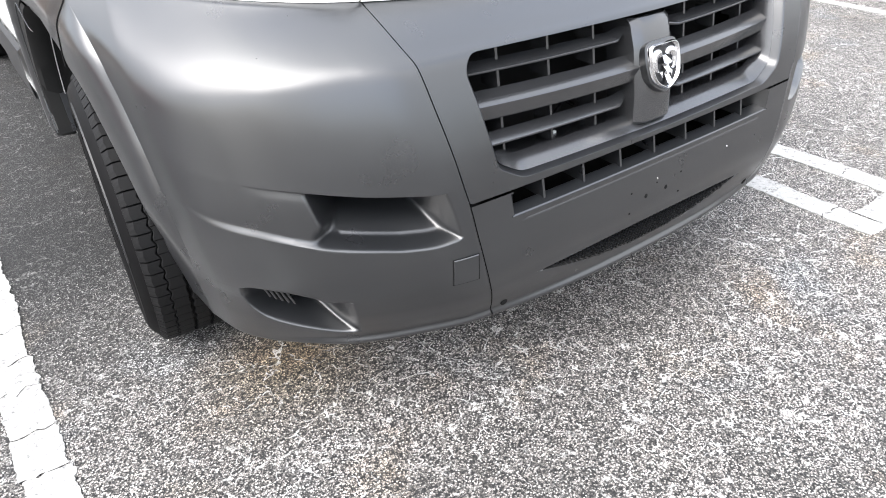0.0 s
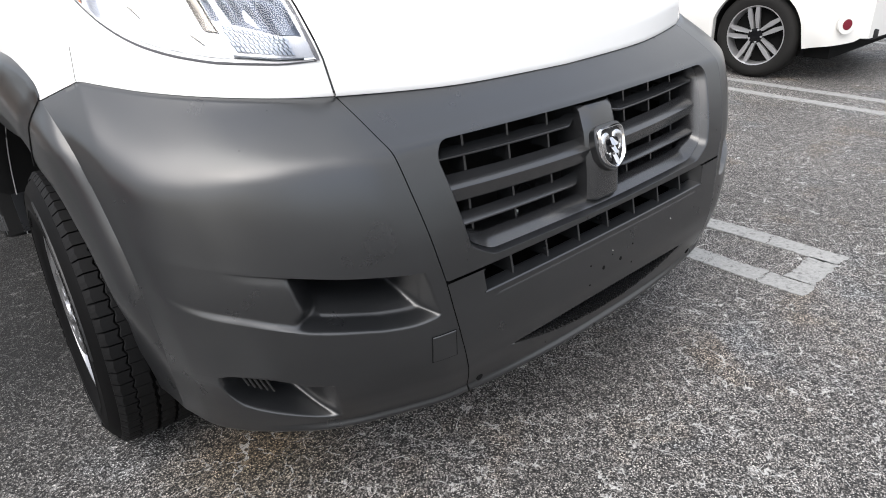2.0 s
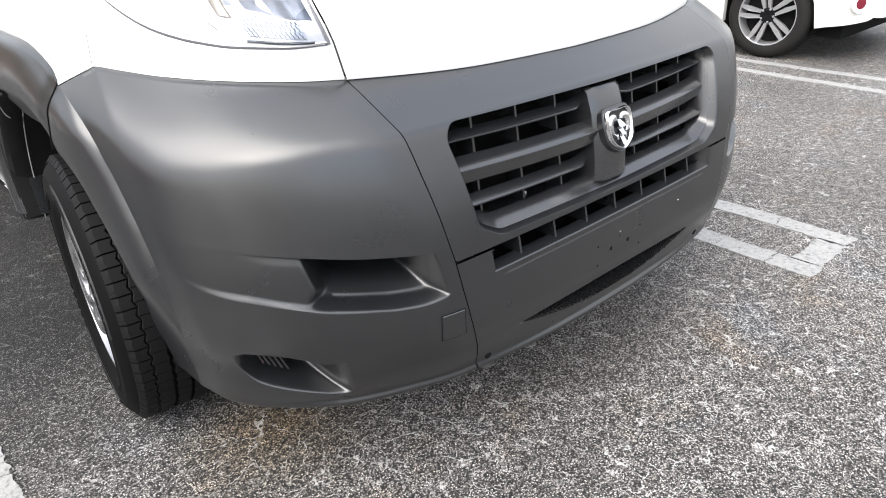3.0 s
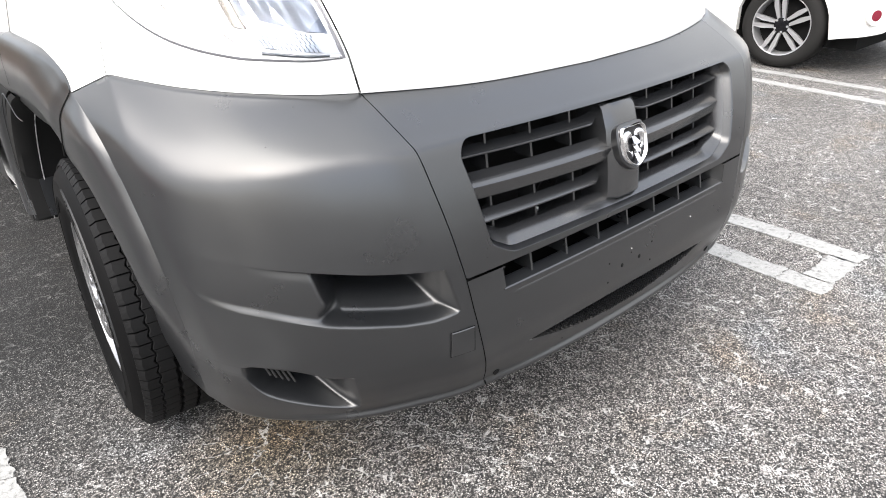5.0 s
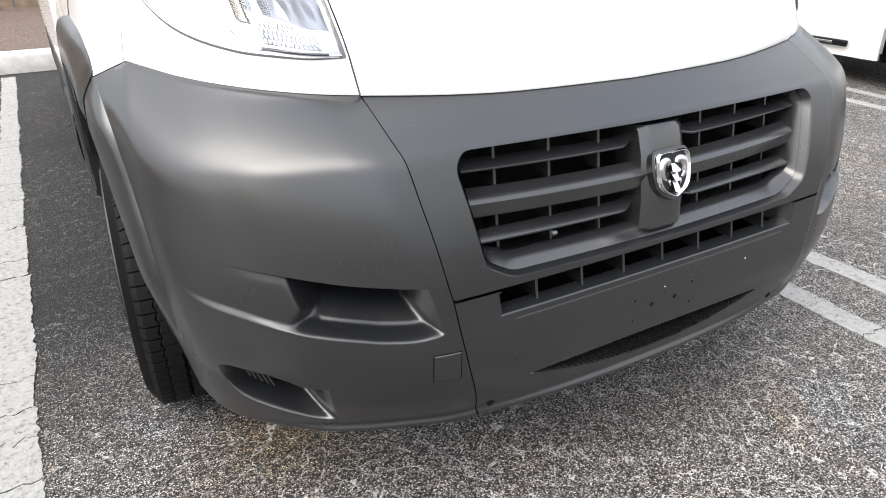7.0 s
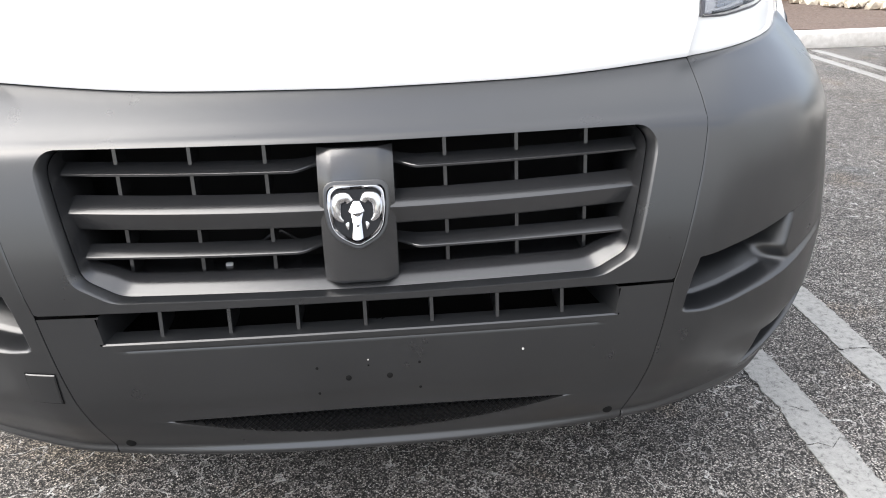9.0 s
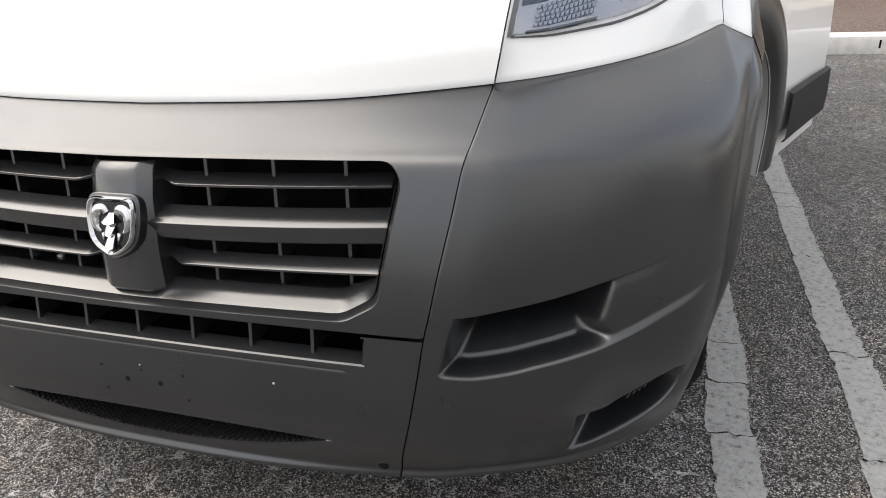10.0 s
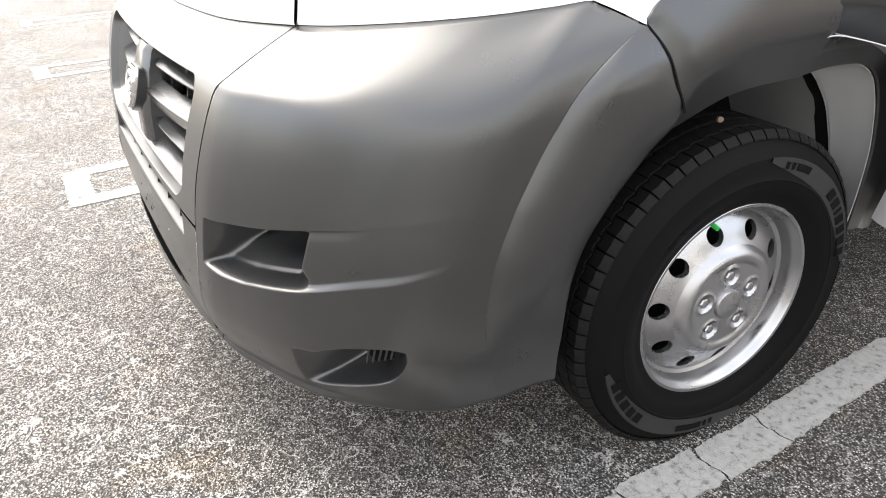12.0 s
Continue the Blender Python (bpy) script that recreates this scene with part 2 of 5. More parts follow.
def stripe(lines, x0, x1, y0, y1, seed, skew=0.0):
    """A painted bar along y with chipped edges, broken into plates of thick paint."""
    rnd = random.Random(seed)
    n = max(2, int(abs(y1 - y0) / 0.008))
    left, right, cuts = [], [], [0]
    for k in range(n + 1):
        y = lerp(y0, y1, k / n)
        shift = skew * (y - 0.5) + 0.004 * math.sin(y * 9 + seed)
        wave = 0.008 * noise.noise((y * 9, seed, 0.0)) + 0.008 * noise.noise((y * 31, seed, 5.0)) + 0.004 * noise.noise((y * 90, seed, 2.0))
        wave2 = 0.008 * noise.noise((y * 9, seed + 7.0, 0.0)) + 0.008 * noise.noise((y * 31, seed, 9.0)) + 0.004 * noise.noise((y * 90, seed, 4.0))
        slant = 0.012 * noise.noise((y * 5, seed + 3.0, 0.0))
        left.append((x0 + shift + wave + rnd.uniform(-0.0015, 0.0015), y - slant, 0.004))
        right.append((x1 + shift + wave2 + rnd.uniform(-0.0015, 0.0015), y + slant, 0.004))
        if k - cuts[-1] > 14 and rnd.random() < 0.045 and k < n - 12:
            cuts.append(k)
    # the paint is split by cracks that run across the bar
    for a, b in zip(cuts, cuts[1:] + [n + 1]):
        one, two = left[a:b + 1], right[a:b + 1]
        if len(one) < 4:
            continue
        slip, turn = rnd.uniform(-0.003, 0.003), rnd.uniform(-0.02, 0.02)
        one = [(x + slip + turn * (y - one[0][1]), y, z) for x, y, z in one]
        two = [(x + slip + turn * (y - two[0][1]), y, z) for x, y, z in two]
        if b <= n:
            # a hair crack towards the next plate, opening to one side
            one[-1] = (one[-1][0], one[-1][1] - math.copysign(rnd.uniform(0.001, 0.006), y1 - y0), 0.004)
            two[-1] = (two[-1][0], two[-1][1] - math.copysign(rnd.uniform(0.001, 0.006), y1 - y0), 0.004)
        rows = []
        for u in (0.0, 0.12, 0.3, 0.45, 0.55, 0.72, 0.88, 1.0):
            rows.append([(lerp(p[0], q[0], u), lerp(p[1], q[1], u) + 0.03 * u * (1 - u) * 4 * noise.noise((u * 4.3, p[1] * 4, seed + 1.7)), 0.004) for p, q in zip(one, two)])
        bm = bmesh.new()
        grid(bm, rows)
        grid(bm, [[(x, y, 0.0005) for x, y, z in one], one])
        grid(bm, [two, [(x, y, 0.0005) for x, y, z in two]])
        part("paint_plate", bm, LINE, lines, smooth=False)


def hairpin(inner, outer, y_end, y_far, seed, skew=(0.0, 0.0)):
    """Two parallel lines closed by a bar at the aisle end."""
    lines = empty("parking_line", "white painted double parking line with worn cracked edges on asphalt", "parking line", (0, 0, 0), "parking lines", "structure")
    for k, (x0, x1) in enumerate((inner, outer)):
        stripe(lines, x0, x1, y_end, y_far, seed + k, skew[k])
    a, b = sorted((*inner, *outer))[1:3]
    n = 16
    bm = bmesh.new()
    rnd = random.Random(seed)
    rows = [[(lerp(a, b, k / n), y_end + (0.11 if j else 0.0) + rnd.uniform(-0.008, 0.008), 0.004) for k in range(n + 1)] for j in (0, 1)]
    grid(bm, rows)
    part("end_bar", bm, LINE, lines, smooth=False)
    return lines


hairpin((1.038, 1.143), (1.375, 1.478), -0.13, 5.9, 11)
hairpin((-1.432, -1.328), (-1.815, -1.715), -0.19, 5.9, 21)
hairpin((3.86, 3.96), (4.22, 4.32), -0.1, 5.9, 31, (0.06, 0.035))
hairpin((-4.17, -4.07), (-4.57, -4.47), -0.2, 5.9, 41)
hairpin((6.85, 6.95), (7.2, 7.3), -0.1, 5.9, 51)
hairpin((-6.95, -6.85), (-7.3, -7.2), -0.2, 5.9, 61)

# ---- van: bumper skin ----
SEAM = [(0.30, 0.468, 0.055), (0.33, 0.476, 0.043), (0.36, 0.483, 0.031), (0.40, 0.494, 0.020), (0.45, 0.508, 0.015), (0.50, 0.519, 0.017), (0.55, 0.529, 0.022), (0.61, 0.540, 0.029), (0.65, 0.550, 0.034), (0.70, 0.561, 0.043), (0.75, 0.572, 0.056), (0.80, 0.583, 0.072), (0.85, 0.592, 0.092), (0.866, 0.595, 0.1005), (0.8745, 0.5968, 0.108), (0.883, 0.5985, 0.122), (0.90, 0.602, 0.150), (0.93, 0.606, 0.205), (0.952, 0.609, 0.249)]
SEAM_X = [(z, x) for z, x, y in SEAM]
SEAM_Y = [(z, y) for z, x, y in SEAM]
FLARE_X = [(0.30, 0.950), (0.45, 0.975), (0.50, 0.979), (0.60, 0.989), (0.70, 0.996), (0.80, 1.003), (0.90, 1.011), (0.96, 1.015)]
FLARE_Y = [(0.30, 0.430), (0.40, 0.395), (0.50, 0.376), (0.60, 0.384), (0.70, 0.417), (0.75, 0.441), (0.80, 0.469), (0.85, 0.502), (0.90, 0.546), (0.93, 0.590), (0.957, 0.637)]
ARCH_X = [(0.30, 0.955), (0.38, 0.972), (0.45, 0.989), (0.52, 1.002), (0.60, 1.017), (0.68, 1.026), (0.75, 1.034), (0.83, 1.042), (0.90, 1.040), (0.957, 1.018)]
ARCH_Y = [(0.30, 0.553), (0.38, 0.543), (0.45, 0.539), (0.52, 0.546), (0.60, 0.563), (0.68, 0.612), (0.75, 0.672), (0.81, 0.715), (0.87, 0.690), (0.93, 0.660), (0.957, 0.640)]
CROWN = [(0.30, 0.036), (0.35, 0.022), (0.42, 0.008), (0.50, 0.008), (0.61, 0.012), (0.75, 0.018), (0.875, 0.022), (0.95, 0.034)]
# corner plan from the seam (0, 0) to the flare (1, 1)
PLAN_LOW = [(0.0, 0.0), (0.10, 0.022), (0.18, 0.052), (0.27, 0.095), (0.36, 0.140), (0.473, 0.202), (0.586, 0.28), (0.70, 0.385), (0.81, 0.51), (0.90, 0.645), (0.96, 0.79), (1.0, 1.0)]
PLAN_TOP = [(0.0, 0.0), (0.173, 0.065), (0.346, 0.172), (0.52, 0.335), (0.667, 0.535), (0.79, 0.76), (0.90, 0.92), (1.0, 1.0)]


def top_z(x):
    """Height of the bumper's upper edge."""
    return interp(abs(x), [(0.0, 0.932), (0.3, 0.936), (0.61, 0.952), (0.75, 0.963), (0.88, 0.976), (0.93, 0.985), (0.957, 0.991), (0.966, 0.985), (1.016, 0.957)])


def front_y(x, z):
    """Depth of the middle skin, between the seams."""
    xs = interp(z, SEAM_X)
    u = min(abs(x) / xs, 1.05)
    return interp(z, SEAM_Y) - interp(z, CROWN) * (1 - u**2.4)


def plan(z, n=64):
    """Corner plan at one height as n points (x, y), seam to flare, at even steps of length."""
    xs, ys, xf, yf = interp(z, SEAM_X), interp(z, SEAM_Y), interp(z, FLARE_X), interp(z, FLARE_Y)
    w = min(max((z - 0.862) / 0.095, 0.0), 1.0)
    pts = []
    for k in range(161):
        u = 1 - (1 - k / 160) ** 1.6
        v = lerp(interp(u, PLAN_LOW), interp(u, PLAN_TOP), w)
        pts.append((lerp(xs, xf, u), lerp(ys, yf, v)))
    run = [0.0]
    for a, b in zip(pts, pts[1:]):
        run.append(run[-1] + math.dist(a, b))
    out, i = [], 0
    for k in range(n):
        d = run[-1] * k / (n - 1)
        while i < len(run) - 2 and run[i + 1] < d:
            i += 1
        t = (d - run[i]) / max(run[i + 1] - run[i], 1e-9)
        out.append((lerp(pts[i][0], pts[i + 1][0], t), lerp(pts[i][1], pts[i + 1][1], t)))
    return out


van = empty("van", "white delivery van with dark grey plastic bumper, one front door ajar", "van")


def mirrored(rows, side):
    return [[(side * p[0], p[1], p[2]) for p in row] for row in rows]


PLANS = {}


def plan_at(s, z, n=72):
    """Point of the corner skin at share s of its length and height z."""
    key = round(z, 4)
    if key not in PLANS:
        PLANS[key] = plan(key, n)
    p = PLANS[key]
    f = min(max(s, 0.0), 1.0) * (n - 1)
    i = min(int(f), n - 2)
    return lerp(p[i][0], p[i + 1][0], f - i), lerp(p[i][1], p[i + 1][1], f - i)


def ledge_z(s):
    return interp(s, [(0.0, 0.550), (0.06, 0.545), (0.15, 0.539), (0.23, 0.542), (0.304, 0.550), (0.405, 0.561), (0.5, 0.573), (0.58, 0.584), (0.658, 0.595), (0.74, 0.605), (0.82, 0.618), (0.90, 0.638), (1.0, 0.655)])


def pocket_top_z(s):
    return interp(s, [(0.0, 0.647), (0.08, 0.648), (0.18, 0.654), (0.29, 0.662), (0.40, 0.673), (0.494, 0.682), (0.58, 0.690), (0.65, 0.697), (0.8, 0.712), (1.0, 0.735)])


def smaller(a, b, soft):
    """The smaller of two depths, with the edge between them rounded."""
    h = max(soft - abs(a - b), 0.0) / soft
    return max(min(a, b) - h * h * soft * 0.25, 0.0)


def pocket_sides(s, r):
    """Depths of the lamp pocket's floor and of its inner wall."""
    rise = interp(r, [(0.0, 0.0), (0.012, 0.0012), (0.028, 0.0045), (0.045, 0.0115), (0.065, 0.022), (0.10, 0.039), (0.13, 0.0455), (0.150, 0.0465), (0.17, 0.050), (0.38, 0.086), (0.52, 0.135), (0.93, 0.165), (1.0, 0.17)])
    return rise, max(s - 0.050 - 0.012 * r, 0.0) * 1.05


def pocket_depth(s, r):
    """Depth of the lamp pocket at share s along the corner; r: 0 at the ledge, 1 at its upper edge."""
    rise, wall = pocket_sides(s, r)
    rim = 0.430 + 0.050 * (1 - smoothstep(0.0, 0.40, r))
    outer = 1 - smoothstep(rim - 0.018, rim + 0.046, s)
    lid = 1 - smoothstep(0.965, 0.998, r)
    return smaller(rise, wall, 0.014) * outer * lid


def step_depth(s, r):
    """The skin above the ledge lies a little behind the skin below it."""
    return (0.010 - 0.004 * smoothstep(0.46, 0.66, s)) * smoothstep(0.04, 0.46, s) * (1 - smoothstep(0.66, 0.93, s)) * smoothstep(0.0, 0.07 + 0.10 * smoothstep(0.46, 0.66, s), r)


def groove_depth(s, r):
    """The pocket's upper edge runs out into the skin as a fading crease."""
    return 0.0018 * smoothstep(0.40, 0.45, s) * (1 - smoothstep(0.5, 0.66, s)) * smoothstep(0.80, 0.97, r) * (1 - smoothstep(0.97, 1.0, r))


def fog_top(s):
    return interp(s, [(0.44, 0.444), (0.506, 0.447), (0.557, 0.460), (0.633, 0.473), (0.74, 0.480), (0.78, 0.474)])


def fog_low(s):
    return interp(s, [(0.44, 0.341), (0.506, 0.348), (0.557, 0.356), (0.65, 0.375), (0.72, 0.396), (0.765, 0.428), (0.785, 0.455)])


def fog_depth(s, r):
    """Depth of the small lower pocket; r: 0 at its lower edge, 1 at its upper edge."""
    wall = max(s - 0.436, 0.0) * 0.55
    outer = 1 - smoothstep(0.745, 0.785, s)
    rise = interp(r, [(0.0, 0.0), (0.02, 0.0012), (0.05, 0.006), (0.08, 0.022), (0.13, 0.052), (0.20, 0.080), (0.30, 0.098), (0.5, 0.110), (0.93, 0.120), (1.0, 0.120)])
    return smaller(rise, wall, 0.022) * outer * (1 - smoothstep(0.94, 1.0, r))


def corner(side):
    """One outer corner of the bumper with its lamp pocket, lower pocket and wheel flare."""
    cols = 230
    rows = []
    spans = [("lip", k / 22) for k in range(23)] + [("fog", 0.5 - 0.5 * math.cos(math.pi * k / 34)) for k in range(1, 35)] + [("low", k / 8) for k in range(1, 9)] + [("mid", k / 14) for k in range(1, 15)]
    spans += [("pocket", 0.5 - 0.5 * math.cos(math.pi * k / 44)) for k in range(1, 45)]
    spans += [("top", k / 39) for k in range(1, 40)]
    gap = 0.0009
    for kind, r in spans:
        row = []
        for c in range(cols + 1):
            s = 0.0012 if c == 1 else c / cols
            zl, zt = ledge_z(s), pocket_top_z(s)
            zb = 0.296 + 0.006 * smoothstep(0.75, 1.0, s)
            if kind == "lip":
                z = lerp(zb, fog_low(s), r)
            elif kind == "fog":
                z = lerp(fog_low(s), fog_top(s), r)
            elif kind == "low":
                z = lerp(fog_top(s), 0.500, r)
            elif kind == "mid":
                z = lerp(0.500, zl, r)
            elif kind == "pocket":
                z = lerp(zl, zt, r)
            else:
                x0 = plan_at(s, 0.955)[0]
                z = lerp(zt, top_z(x0), r)
            x, y = plan_at(s, z)
            if kind == "top":
                # the shoulder runs evenly from its crease up to the edge
                scale = (lerp(0.952, 0.957, smoothstep(0.0, 0.4, s)) - 0.86) / (top_z(x0) - 0.86)
                ze = z if z < 0.86 else 0.86 + (z - 0.86) * scale
                h = min(0.004 + 0.026 * smoothstep(0.25, 0.75, s), (top_z(x0) - z) * scale)
                samples = [plan_at(s, ze + h * q) for q in (-1.0, -0.66, -0.33, 0.0, 0.33, 0.66, 1.0)]
                x, y = sum(p[0] for p in samples) / 7, sum(p[1] for p in samples) / 7
            x1, y1 = plan_at(s + 0.01, z)
            x2, y2 = plan_at(s - 0.01, z)
            nx, ny = y1 - y2, -(x1 - x2)
            length = math.hypot(nx, ny) or 1.0
            nx, ny = nx / length, ny / length
            d = 0.0
            if kind == "fog":
                d = fog_depth(s, r)
            elif kind == "lip":
                q = z - zb
                d += 0.012 * (1 - smoothstep(0.0, 0.010, q)) - 0.009 * smoothstep(0.004, 0.013, q) * (1 - smoothstep(0.016, 0.032, q)) * (1 - smoothstep(0.45, 0.72, s))
            elif kind == "pocket":
                d = max(pocket_depth(s, r), step_depth(s, r) + groove_depth(s, r))
            elif kind == "top":
                d = step_depth(s, 1.0) * (1 - smoothstep(0.0, 0.75, r))
            if c < 2:
                # rolled edge at the joint
                x += gap
                d += 0.0014 if c == 0 else 0.0
            row.append((x - nx * d, y - ny * d, z))
        rows.append(row)
    # round off the folds of both pockets and the outer wall of the upper one
    for lo, hi, s0, s1, times in ((27, 50, 0.445, 0.70, 6), (82, 117, 0.058, 0.25, 6), (81, 117, 0.43, 0.56, 5)):
        for _ in range(times):
            old = [list(r) for r in rows]
            for i in range(lo, hi):
                for c in range(int(s0 * cols), int(s1 * cols)):
                    near = (old[i - 1][c], old[i + 1][c], old[i][c - 1], old[i][c + 1])
                    share = 0.7
                    if s1 < 0.3:
                        rise, wall = pocket_sides(c / cols, spans[i][1])
                        share *= 1 - smoothstep(0.012, 0.024, abs(rise - wall))
                    rows[i][c] = tuple(lerp(v, sum(q[j] for q in near) / 4, share) for j, v in enumerate(old[i][c]))
    # even out the rounded upper part
    first_top = len(rows) - 39
    for _ in range(14):
        old = [list(r) for r in rows]
        for i in range(first_top, len(rows) - 1):
            for c in range(1, cols):
                near = (old[i - 1][c], old[i + 1][c], old[i][c - 1], old[i][c + 1])
                share = 0.6 * lerp(0.2, 1.0, smoothstep(0.2, 0.65, c / cols))
                rows[i][c] = tuple(lerp(v, sum(q[j] for q in near) / 4, share) for j, v in enumerate(old[i][c]))
    bm = bmesh.new()
    # flare strip and return flange towards the wheel
    for row in rows:
        x, y, z = row[-1]
        xa, ya = interp(z, ARCH_X), interp(z, ARCH_Y)
        puff = 0.017 * smoothstep(0.40, 0.60, z) * (1 - smoothstep(0.87, 0.957, z))
        fold = 1 - smoothstep(0.74, 0.85, z)
        for t, o, flat in ((0.003, 0.0, 0.0), (0.010, -0.10, 0.0), (0.020, -0.04, 0.0), (0.05, 0.28, 0.28), (0.10, 0.62, 0.62), (0.18, 0.90, 0.90), (0.30, 1.0, 1.0), (0.46, 1.0, 0.95), (0.54, 0.92, 0.85), (0.62, 0.70, 0.75), (0.80, -0.1, 0.45), (0.97, -0.95, 0.1)):
            o = lerp(flat, o, fold)
            cut = (0.0010 if t == 0.010 else 0.0) * smoothstep(0.58, 0.80, z)
            row.append((lerp(x, xa, t) + puff * o - cut * 0.7, lerp(y, ya, t) + cut * 0.7, z))
        xa -= puff * 1.1 * fold
        row.append((xa, ya, z))
        row.append((xa - 0.010, ya + 0.004, z))
        row.append((xa - 0.05, ya + 0.004, z))
    # turned-in lower edge
    under = [(p[0] * 0.985, p[1] + 0.02, p[2] + 0.002) for p in rows[0]]
    inward = [(p[0] - 0.012 * min(c / cols, 1.0), p[1] + 0.014 * (1 - smoothstep(0.6, 1.0, c / cols)), p[2] - 0.001) for c, p in enumerate(rows[-1])]
    grid(bm, mirrored([under] + rows + [inward], side))
    return part("bumper_corner", bm, PLASTIC, van, "dark grey bumper corner with lamp pockets", sharp=62)


for side in (-1, 1):
    corner(side)
    bm = bmesh.new()
    rod(bm, [(side * (interp(z, ARCH_X) + 0.0004), interp(z, ARCH_Y) + 0.0028, z) for z in [lerp(0.818, 0.957, k / 24) for k in range(25)]], 0.0019, 6)
    part("flare_seam", bm, GAP, van)


# ---- van: middle panel round the grille ----
def rounded(points, radius, steps=6):
    """A closed outline (x, z) with its corners rounded."""
    out = []
    n = len(points)
    for i in range(n):
        p, a, b = Vector(points[i]), Vector(points[i - 1]), Vector(points[(i + 1) % n])
        ra = min(radius, (a - p).length * 0.45)
        rb = min(radius, (b - p).length * 0.45)
        s, e = p + (a - p).normalized() * ra, p + (b - p).normalized() * rb
        for k in range(steps + 1):
            t = k / steps
            out.append((s * (1 - t) ** 2 + p * 2 * t * (1 - t) + e * t * t).to_tuple())
    return out


OPENING = rounded([(0.0, 0.868), (0.487, 0.872), (0.507, 0.845), (0.470, 0.662), (0.410, 0.628), (0.0, 0.622), (-0.410, 0.628), (-0.470, 0.662), (-0.507, 0.845), (-0.487, 0.872)], 0.017)


def by_angle(outline, centre, n):
    """Points of a star-shaped outline at given directions from its centre."""
    out = []
    for k in range(n):
        a = 2 * math.pi * k / n
        # directions are stretched so that corners are well covered
        d = Vector((math.cos(a) * 0.6, math.sin(a) * 0.16)).normalized()
        best = None
        for i in range(len(outline)):
            p, q = Vector(outline[i]) - centre, Vector(outline[(i + 1) % len(outline)]) - centre
            e = q - p
            den = d.x * e.y - d.y * e.x
            if abs(den) < 1e-12:
                continue
            t = (p.x * e.y - p.y * e.x) / den
            u = (p.x * d.y - p.y * d.x) / den
            if t > 0 and -1e-9 <= u <= 1 + 1e-9 and (best is None or t > best):
                best = t
        out.append(centre + d * (best or 0.1))
    return out


def upper_panel():
    edge = []
    for k in range(61):
        x = lerp(-1, 1, k / 60)
        xs = interp(0.952, SEAM_X) - 0.0010
        edge.append((x * xs, top_z(x * xs)))
    right = [(interp(z, SEAM_X) - 0.0010, z) for z in [lerp(0.950, 0.612, k / 30) for k in range(1, 31)]]
    outline = edge + right + [(-x, z) for x, z in right[::-1]]
    centre = Vector((0.0, 0.75))
    n = 400
    outer = by_angle(outline, centre, n)
    inner = by_angle(OPENING, centre, n)
    steps = [0.0, 0.012] + [k / 40 for k in range(1, 41)]
    rows = []
    # edge rolls in to the grille
    roll = [(0.022, 0.976), (0.0042, 0.9915), (0.0012, 0.9965)]
    for back, shrink in roll:
        rows.append([(p.x * shrink, front_y(p.x, p.y) + back, centre.y + (p.y - centre.y) * shrink) for p in inner])
    for t in steps:
        row = []
        for a, b in zip(inner, outer):
            p = a.lerp(b, t)
            row.append((p.x, front_y(p.x, p.y), p.y))
        rows.append(row)
    rows.append([(p.x, front_y(p.x, p.y) + 0.02, p.y) for p in outer])
    bm = bmesh.new()
    grid(bm, rows, close_u=True)
    return part("grille_surround", bm, PLASTIC, van, sharp=30)


upper_panel()


def tub():
    """Sloping sides and sill inside the grille opening, open at the back."""
    centre = Vector((0.0, 0.75))
    inner = by_angle(OPENING, centre, 300)
    rows = []
    for shrink_x, back, lift in ((0.972, 0.020, 0.0), (0.958, 0.036, 0.45), (0.952, 0.058, 0.95), (0.95, 0.064, 0.95), (0.95, 0.075, 0.6), (0.95, 0.14, 0.5)):
        row = []
        for p in inner:
            low = smoothstep(0.70, 0.635, p.y)
            z = centre.y + (p.y - centre.y) * (0.972 if lift == 0 else 0.965) + 0.022 * lift * low
            row.append((p.x * shrink_x, front_y(p.x, p.y) + back, z))
        rows.append(row)
    bm = bmesh.new()
    grid(bm, rows, close_u=True)
    return part("grille_tub", bm, GRILLE, van, sharp=30)


tub()


# ---- van: grille bars ----
def bow(x, half, y_mid, y_end):
    return lerp(y_mid, y_end, (abs(x) / half) ** 2)


def slat(x0, x1, half, y_mid, y_end, z_front, profile, name, label=""):
    """A bar along x with a profile of (back, up) from its front edge."""
    bm = bmesh.new()
    rows = []
    for k in range(41):
        x = lerp(x0, x1, (k / 40) ** 1.3)
        y = bow(x, half, y_mid, y_end)
        rise = 0.006 * (abs(x) / half) ** 2
        # thin slats draw back and run out towards the middle block
        back = 0.022 * (1 - smoothstep(0.055, 0.105, abs(x))) if profile is THIN else 0.0
        rows.append([(x, y + b + back * (1 - b / 0.038), z_front + u + rise + back * 0.25) for b, u in profile])
    vs = grid(bm, rows, close_u=True)
    bm.faces.new(vs[0])
    bm.faces.new(vs[-1][::-1])
    return part(name, bm, GRILLE, van, label, sharp=30)


